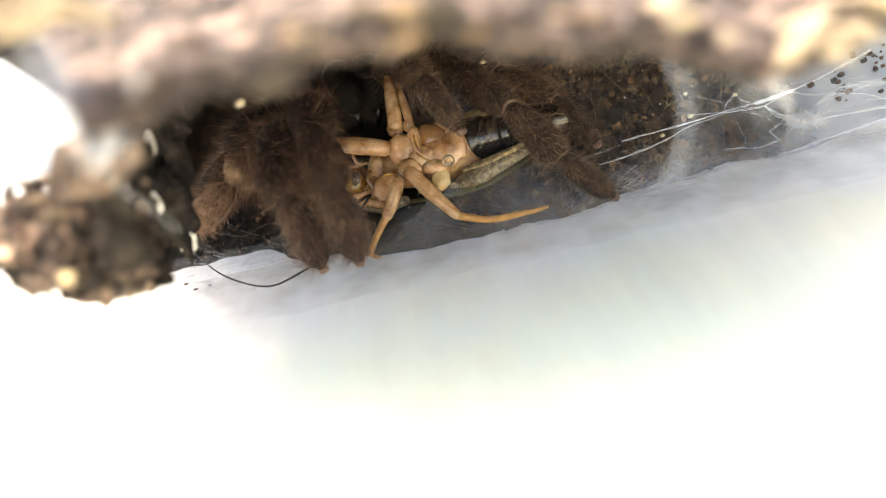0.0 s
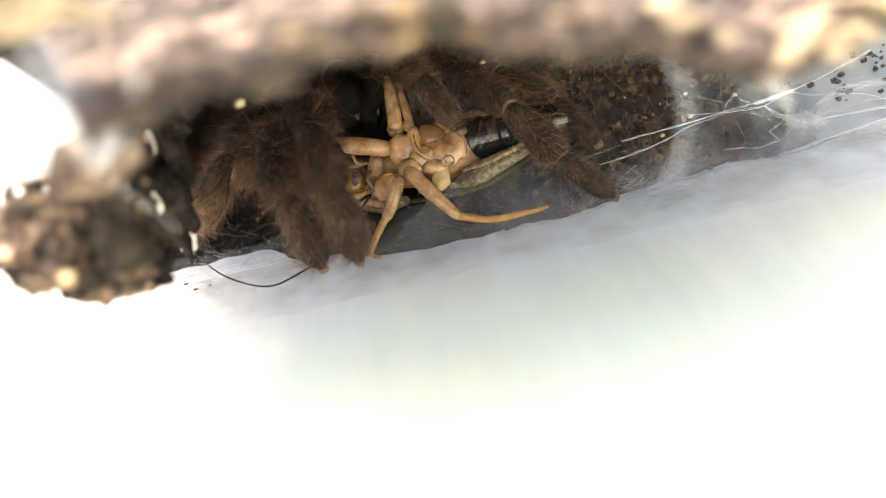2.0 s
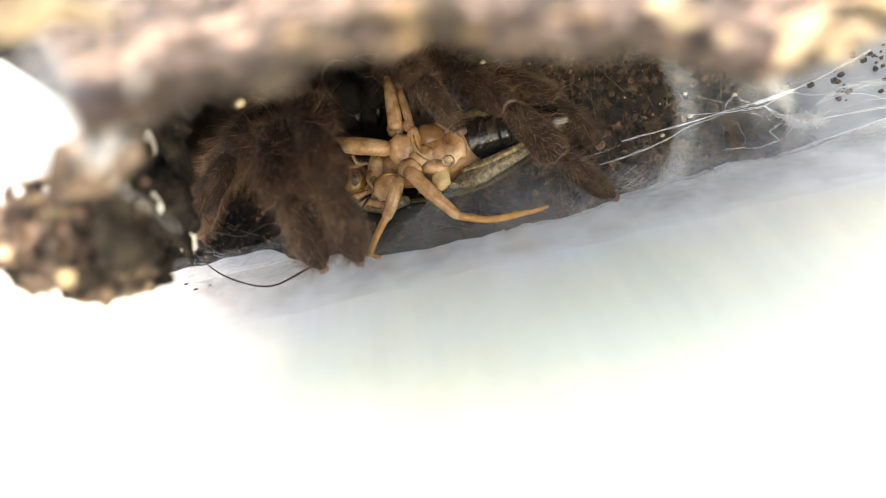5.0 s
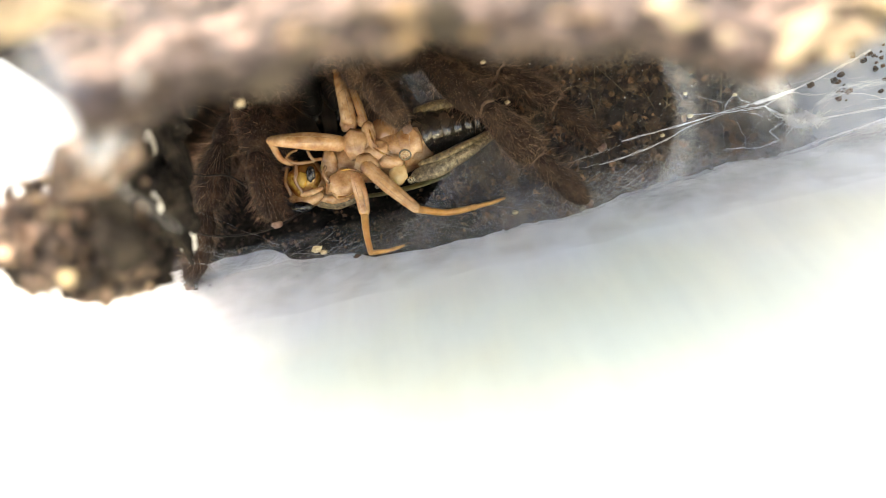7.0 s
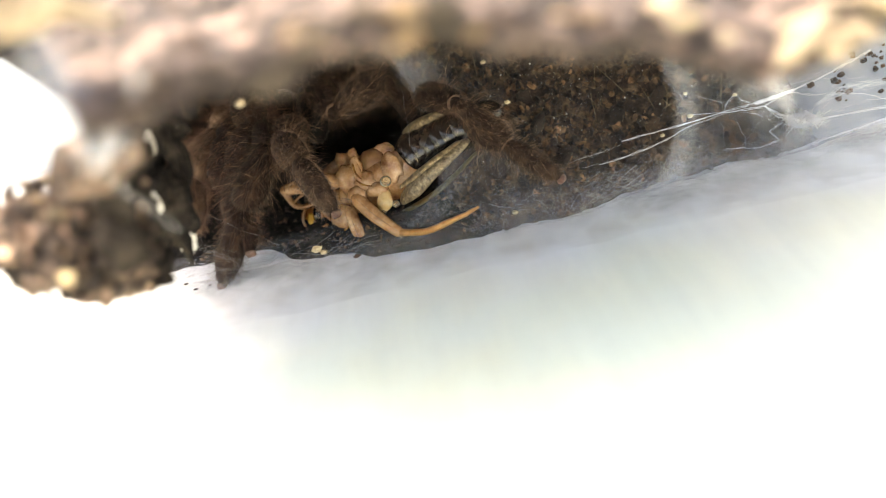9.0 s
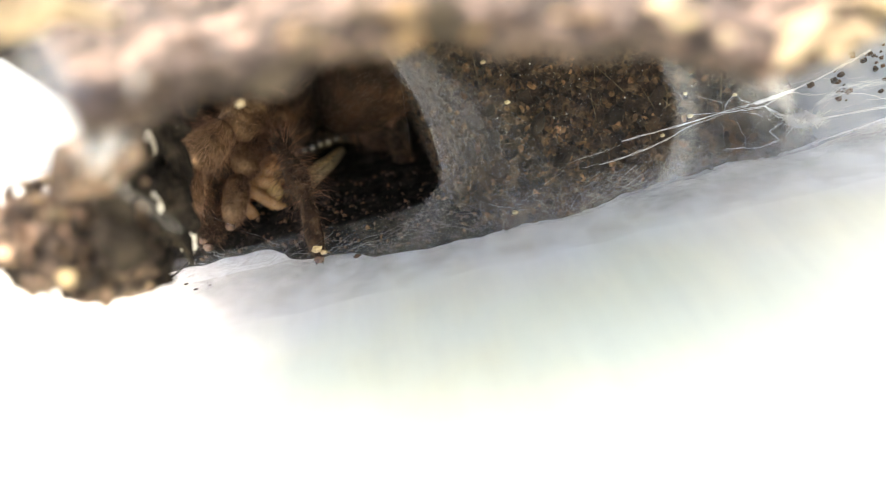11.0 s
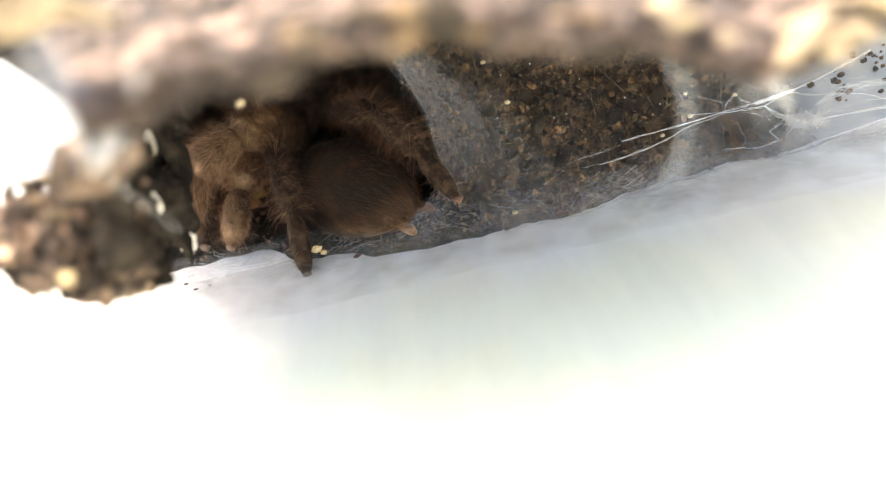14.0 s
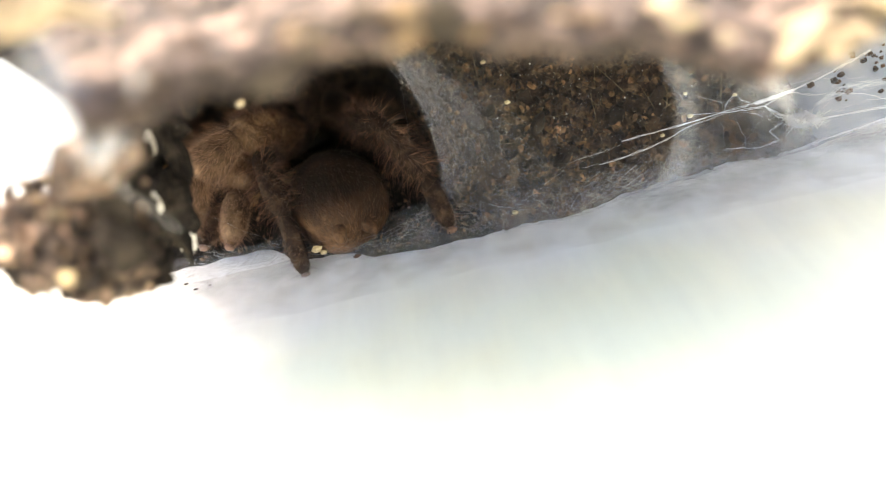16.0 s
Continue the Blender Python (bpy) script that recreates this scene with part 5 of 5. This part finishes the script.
def floor_threads():
    rng = random.Random(32)
    out = []
    for i in range(300):
        x = rng.uniform(-56, 95) if i % 2 else rng.uniform(5, 95)
        a = Vector((x, rng.uniform(121, 127), 0.2)) * MM
        b = Vector((x + rng.uniform(-18, 22), rng.uniform(127, 129), rng.uniform(0.5, 5))) * MM
        out.append((a, b, rng.uniform(0.008, 0.020) * MM, 0.0002, 0.0006, i + 500, 6, 3))
    return out


threads("fan_threads", fan_threads(), SILK_DOWN, "fan of downy grey silk over the soil")
threads("fine_silk_threads", floor_threads(), SILK_FAINT, "fine grey silk threads along the floor's edge")
NODE = mm(*(69.5, 126.2, 6.7))


def guy_threads():
    rng = random.Random(33)
    out = []
    for a, b, r in (((25.9, 129.9, 7.0), (36.4, 128.4, 9.0), 0.035), ((27.5, 130.2, 5.6), (31.4, 126.8, 7.0), 0.03),
                    ((-9.5, 89.8, 5.5), (23.6, 124.4, -0.5), 0.02), 
                    ((-8.2, 126.8, 1.6), (10.3, 126.8, 1.7), 0.02), ((-23.4, 125.5, 1.4), (-6.4, 124.9, 0.3), 0.02), ((4.2, 124.5, -0.4), (14.1, 126.1, 2.3), 0.02), ((-41.5, 127.7, 15.3), (-28.6, 125.7, 5.8), 0.018),
                    ((-18.9, 126.1, 2.4), (1.3, 128.4, 4.4), 0.02), ((25.7, 129.4, 6.2), (13.6, 126.7, 1.5), 0.02), ((-0.5, 137.2, 27.7), (-1.7, 132.0, 16.6), 0.02)):
        out.append((mm(*a), mm(*b), r * 0.32 * MM, 0.0002, 0.0004, rng.random() * 90, 10, 5))
        if r > 0.03:
            for k in range(5):
                u = rng.uniform(0, 0.8)
                w = u + rng.uniform(0.12, 0.3)
                out.append((mm(*a).lerp(mm(*b), u), mm(*a).lerp(mm(*b), w), r * 0.2 * MM, 0.0001, 0.0009, rng.random() * 90, 16, 4))
    for i in range(9):
        a = mm(*(-42.9, 120.5, 10.8)) + (RIGHT * rng.gauss(0, 2.5) + UPW * rng.gauss(0, 2.2)) * MM
        b = mm(*(-30.8, 120.1, 4.0)) + (RIGHT * rng.gauss(0, 5) + UPW * rng.gauss(0, 1.0)) * MM
        out.append((a, b, rng.uniform(0.006, 0.014) * MM, 0.0005, 0.0016, i + 160, 8, 3))
    for i in range(4):
        a = NODE + Vector((rng.gauss(0, 2), rng.gauss(0, 1), rng.gauss(0, 1.2))) * MM
        b = a + (RIGHT * rng.uniform(-26, 24) + UPW * rng.uniform(-9, 12) + FORE * rng.uniform(-3, 6)) * MM
        out.append((a, b, rng.uniform(0.01, 0.03) * MM, 0.0003, 0.002, i, 8, 4))
    for i in range(10):
        a = mm(*(47.5, 131.2, 17.2)) + (RIGHT * rng.uniform(-2, 30) + UPW * rng.uniform(-18, 4)) * MM
        b = a + (RIGHT * rng.uniform(-10, 14) + UPW * rng.uniform(-10, 8) + FORE * rng.uniform(-2, 4)) * MM
        out.append((a, b, rng.uniform(0.010, 0.02) * MM, 0.0003, 0.0014, i + 40, 10, 3))
    return out


def strand(points, r, n, loose, seed):
    """A line of n silk fibres that part and meet again on their way through the points."""
    rng = random.Random(seed)
    out = []
    for k in range(n):
        way = [mm(*p) + Vector([rng.gauss(0, loose * (0.6 if i else 0.25)) for _ in range(3)]) * MM for i, p in enumerate(points)]
        for i, (a, b) in enumerate(zip(way, way[1:])):
            out.append((a, b, r * rng.uniform(0.6, 1.2) * MM, 0.0, 0.0004, rng.random() * 90, 6, 5))
    return out


def guy_lines():
    out = strand([(36.4, 128.0, 9.8), (45.7, 128.2, 10.1), (56.6, 128.6, 10.8), (63.2, 128.7, 11.0), (69.0, 129.1, 11.6)], 0.026, 4, 0.16, 1)
    out += strand([(62.0, 128.6, 10.9), (66.0, 128.9, 11.2), (69.5, 129.1, 11.6)], 0.045, 18, 0.40, 2)
    out += strand([(69.0, 129.1, 11.6), (73.1, 129.4, 12.2), (79.1, 130.2, 13.6), (84.7, 131.1, 15.1)], 0.036, 7, 0.22, 3)
    out += strand([(31.4, 126.4, 7.0), (35.7, 126.6, 7.2), (42.0, 127.0, 8.0), (45.3, 127.4, 8.7)], 0.026, 3, 0.14, 4)
    out += strand([(45.3, 127.4, 8.7), (49.4, 128.1, 9.8), (56.5, 128.4, 10.4), (63.5, 128.2, 10.1), (67.2, 128.8, 11.2)], 0.022, 2, 0.16, 5)
    out += strand([(49.9, 129.0, 11.5), (56.5, 128.5, 10.5), (63.5, 128.3, 10.2), (69.0, 129.1, 11.6)], 0.022, 2, 0.14, 6)
    out += strand([(69.5, 126.2, 6.7), (71.5, 126.0, 6.2), (78.0, 125.8, 6.0), (88.6, 125.6, 5.5)], 0.045, 6, 0.12, 7)
    out += strand([(66.3, 123.6, 2.0), (70.7, 123.9, 2.6), (77.3, 124.3, 3.3), (88.2, 124.8, 4.1)], 0.030, 4, 0.18, 8)
    out += strand([(68.9, 128.9, 11.3), (72.7, 128.3, 10.1), (77.1, 127.9, 9.5), (81.9, 127.3, 8.5), (87.6, 125.8, 5.9)], 0.028, 3, 0.10, 9)
    out += strand([(66.0, 126.4, 6.9), (63.3, 125.9, 6.1), (64.8, 124.9, 4.4), (60.9, 124.6, 3.8), (54.7, 125.2, 4.9)], 0.020, 3, 0.12, 10)
    out += strand([(56.0, 128.7, 10.9), (57.1, 129.5, 12.3), (58.8, 129.9, 13.0), (59.6, 129.2, 11.9), (60.9, 128.9, 11.2)], 0.026, 2, 0.06, 11)
    out += strand([(63.5, 128.3, 10.2), (65.3, 127.1, 8.2), (67.8, 126.7, 7.5), (69.5, 126.4, 6.7)], 0.024, 8, 0.5, 12)
    out += strand([(73.0, 127.4, 8.6), (78.4, 128.2, 10.0), (84.0, 128.0, 9.6), (90.0, 128.0, 9.4)], 0.018, 16, 0.9, 13)
    return out


threads("guy_lines", guy_lines(), SILK, "white twisted silk lines strung from soil to floor")
threads("silk_threads", guy_threads(), SILK, "bright white silk threads spanning soil and floor")


def near_threads():
    out = []
    rng = random.Random(35)
    for a, b, r, n in (((-30.4, 67.4, 58.8), (-30.0, 69.7, 46.7), 0.22, 6), ((-30.0, 69.7, 46.7), (-32.8, 91.6, 28.6), 0.06, 5), ((-29.4, 69.9, 47.0), (-20.8, 63.4, 55.8), 0.2, 5), ((31.0, 66.3, 44.9), (45.9, 86.0, 28.9), 0.2, 5), ((-37.6, 117.6, 33.7), (-29.3, 111.2, 38.6), 0.012, 6)):
        for k in range(n):
            j = Vector([rng.gauss(0, 1) for _ in range(3)]) * r * 3 * MM
            out.append((mm(*a) + j, mm(*b) + j * rng.uniform(-1, 1), r * MM * rng.uniform(0.5, 1), 0.0002, 0.0008, rng.random() * 50, 8, 6))
    return out


threads("silk_strands", near_threads(), SILK_LOOSE, "loose pale silk strands strung before the burrow")


def silk_band(top, foot, bow, wide, mat):
    """A loose bowed ribbon of silk hanging from the overhang."""
    V, F = [], []
    n = 24
    side = (mm(*foot) - mm(*top)).cross(FORE).normalized()
    for j in range(n + 1):
        v = j / n
        e = mm(*top).lerp(mm(*foot), v) + side * bow * math.sin(math.pi * v) * MM
        for i in range(5):
            V.append(tuple(e + (side * wide * 0.25 * i + FORE * 0.5 * noise.noise(Vector((v * 5, i, 3)))) * MM))
    for j in range(n):
        for i in range(4):
            k = j * 5 + i
            F.append((k, k + 1, k + 6, k + 5))
    return mesh("silk_band", V, F, mat)


for top, foot, bow, wide, mat in (((32.2, 94.3, 37.4), (30.3, 90.9, 19.5), 2.6, 3.0, BAND), ((35.9, 75.5, 40.7), (46.6, 87.9, 26.2), 1.5, 3.0, BAND), ((27.6, 71.6, 45.9), (40.4, 82.0, 28.0), 0.5, 6.0, BAND_FAINT), ((-30.7, 68.4, 60.5), (-27.8, 64.3, 49.3), -0.6, 3.2, BAND), ((-30.0, 67.4, 57.7), (-27.6, 64.6, 48.8), -0.4, 2.0, BAND_FAINT), ((-22.7, 67.5, 55.0), (-26.9, 66.0, 48.3), 0.3, 1.5, BAND), ((-27.2, 66.0, 48.4), (-21.6, 79.4, 47.5), 0.3, 1.4, BAND_FAINT)):
    thing("silk_band", silk_band(top, foot, bow, wide, mat), label="bowed pale silk ribbon hanging from the soil", category="web", kind="stuff")


def silk_sheet():
    """The hazy sheet of silk beyond the bare soil, with a bowed edge."""
    V, F = [], []
    a, b, c, d = mm(*(44.3, 128.5, 24.5)), mm(*(39.5, 122.8, 2.7)), mm(*(79.7, 110.7, -2.3)), mm(*(84.9, 121.8, 16.9))
    n = 30
    for j in range(n + 1):
        v = j / n
        e = a.lerp(b, v) + RIGHT * 4.2 * math.sin(math.pi * v) * MM
        f = d.lerp(c, v)
        for i in range(n + 1):
            u = i / n
            p = e.lerp(f, u) + FORE * MM * (1.0 * noise.noise(Vector((u * 4, v * 4, 0))) - 1.2 * (1 - u) ** 6)
            V.append(tuple(p))
    for j in range(n):
        for i in range(n):
            k = j * (n + 1) + i
            F.append((k, k + 1, k + n + 2, k + n + 1))
    return mesh("silk_sheet", V, F, HAZE)


def silk_mat():
    """The thick silk that covers the soil's far end."""
    V, F = [], []
    n = 36
    for j in range(n + 1):
        z = -0.2 + 30 * j / n
        for i in range(n + 1):
            u = i / n
            x = 58 - 0.25 * z + 5 * noise.noise(Vector((z * 0.15, 0, 2))) + u * 60
            V.append((x * MM, (bank_y(x, z) - 1.6 - 1.0 * noise.noise(Vector((x * 0.12, z * 0.12, 4)))) * MM, z * MM))
    for j in range(n):
        for i in range(n):
            k = j * (n + 1) + i
            F.append((k, k + 1, k + n + 2, k + n + 1))
    return mesh("silk_mat", V, F, MAT)


thing("silk_mat", silk_mat(), label="dense grey-white silk mat over the soil", category="web", kind="stuff")
thing("silk_sheet", silk_sheet(), label="hazy grey silk sheet stretched beside the soil", category="web", kind="stuff")


def silk_tuft():
    rng = random.Random(37)
    out = []
    for i in range(1200):
        w = Vector([rng.gauss(0, 1) for _ in range(3)]).normalized()
        out.append(thread(NODE - w * 0.3 * MM, NODE + (w + RIGHT * rng.gauss(0, 1.6)) * abs(rng.gauss(0.6, 0.4)) * MM, 0.022 * MM, 0, 0.0022, i, 7, 3))
    v, f = rough_ball(4, 1.15 * MM, 0.7, 2.6, 5, (1.6, 0.8, 0.95))
    out.append((v + np.array(NODE), f))
    V, F = joined_any(out)
    return mesh("silk_tuft", V, F, SILK_KNOT)


thing("silk_tuft", silk_tuft(), label="bright white knot of silk", category="web", kind="stuff")


# ---- loose bits ----
rng = random.Random(77)
for i in range(34):
    c = mm(*((76.8, 128.3, 11.1) if i % 2 else (84.0, 129.8, 13.8))) + (RIGHT * rng.gauss(0.5, 2.0) + UPW * rng.gauss(1.0, 1.9) + FORE * rng.uniform(-1, 2)) * MM
    ob = thing("soil_crumb", rng.choice(pool(BARK if i % 3 else LIP_PINK, "caught_crumb", (1, 0.6, 0.8))), c, "small brown soil crumb caught in the silk", "crumb", "caught crumbs")
    ob.scale = [rng.uniform(0.2, 0.7) * MM] * 3

def bit(name, c, r, mat, label, seed, squash=(1, 0.8, 0.7), level=2, amount=0.5, cat="grain"):
    v, f = rough_ball(level, r * MM, amount, 1.3, seed, squash)
    return thing(name, mesh(name, v, f, mat, False), mm(*c), label, cat, "loose grains")


for i, (c, r) in enumerate((((-22.8, 125.6, 3.5), 0.9), ((-21.7, 125.2, 2.8), 0.6), ((-24.9, 114.6, 36.6), 0.8), ((-40.4, 74.9, 33.8), 0.85), ((49.8, 131.0, 14.9), 0.4), ((44.0, 127.7, 9.3), 0.4), ((49.8, 128.9, 11.3), 0.5), ((17.5, 133.0, 20.3), 0.5), ((14.7, 126.1, 1.4), 0.6), ((14.4, 133.1, 28.6), 0.5), ((-28.1, 71.2, 53.3), 1.0), ((49.6, 128.5, 11.5), 0.55), ((58.4, 129.4, 13.2), 0.45))):
    bit("yellow_grain", c, r, STRAW_CHIP if i == 2 else GRAIN, "pale yellow grain caught in the silk", i + 3)
for i, (c, r) in enumerate((((-4.1, 125.2, 0.9), 0.9), ((-15.7, 123.7, 1.3), 0.5), ((-7.9, 124.7, 1.0), 0.5), ((-52.0, 129.4, 2.1), 0.3), ((-49.1, 128.7, 0.9), 0.3), ((-47.2, 127.1, 0.2), 0.3), ((-45.7, 126.8, -0.3), 0.3), ((-42.5, 126.6, -0.7), 0.25), ((-44.4, 127.2, 0.3), 0.22))):
    bit("dark_seed", c, r, BARK if i < 3 else BLACK, "small dark droppings on the plastic", i + 40, (1.5, 0.7, 0.7), cat="crumb")
for i, (c, r, s) in enumerate((((-38.7, 111.2, 34.5), 1.28, (0.45, 0.6, 1.5)), ((-40.2, 106.9, 27.2), 1.34, (0.7, 0.6, 1.3)), ((-41.1, 109.6, 31.9), 0.41, (1, 1, 1)), ((-40.2, 112.9, 17.6), 2.1, (0.75, 0.5, 1.35)), ((-46.5, 137.0, 15.3), 1.2, (0.6, 0.6, 1)))):
    bit("plaster_flake", c, r, PAPER, "torn white flake of plaster between the clods", i + 70, s, 3, 0.45, "flake")
# Black lumps added where only the cavity's dark shows between the clods.
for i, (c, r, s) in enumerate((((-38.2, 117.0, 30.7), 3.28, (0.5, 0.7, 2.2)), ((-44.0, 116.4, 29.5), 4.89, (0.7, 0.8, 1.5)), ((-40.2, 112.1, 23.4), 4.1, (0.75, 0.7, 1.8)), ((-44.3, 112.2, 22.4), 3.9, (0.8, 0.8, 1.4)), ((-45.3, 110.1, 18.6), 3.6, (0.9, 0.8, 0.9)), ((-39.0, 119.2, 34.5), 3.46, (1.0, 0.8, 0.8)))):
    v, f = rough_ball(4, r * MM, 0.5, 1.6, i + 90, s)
    thing("peat_lump", mesh("peat_lump", v, f, BLACK), mm(*c), "black jagged lump standing for the dark cavity at the burrow's side", "soil", "peat lumps")


def motions():
    move_spider()
    move_locust()


motions()
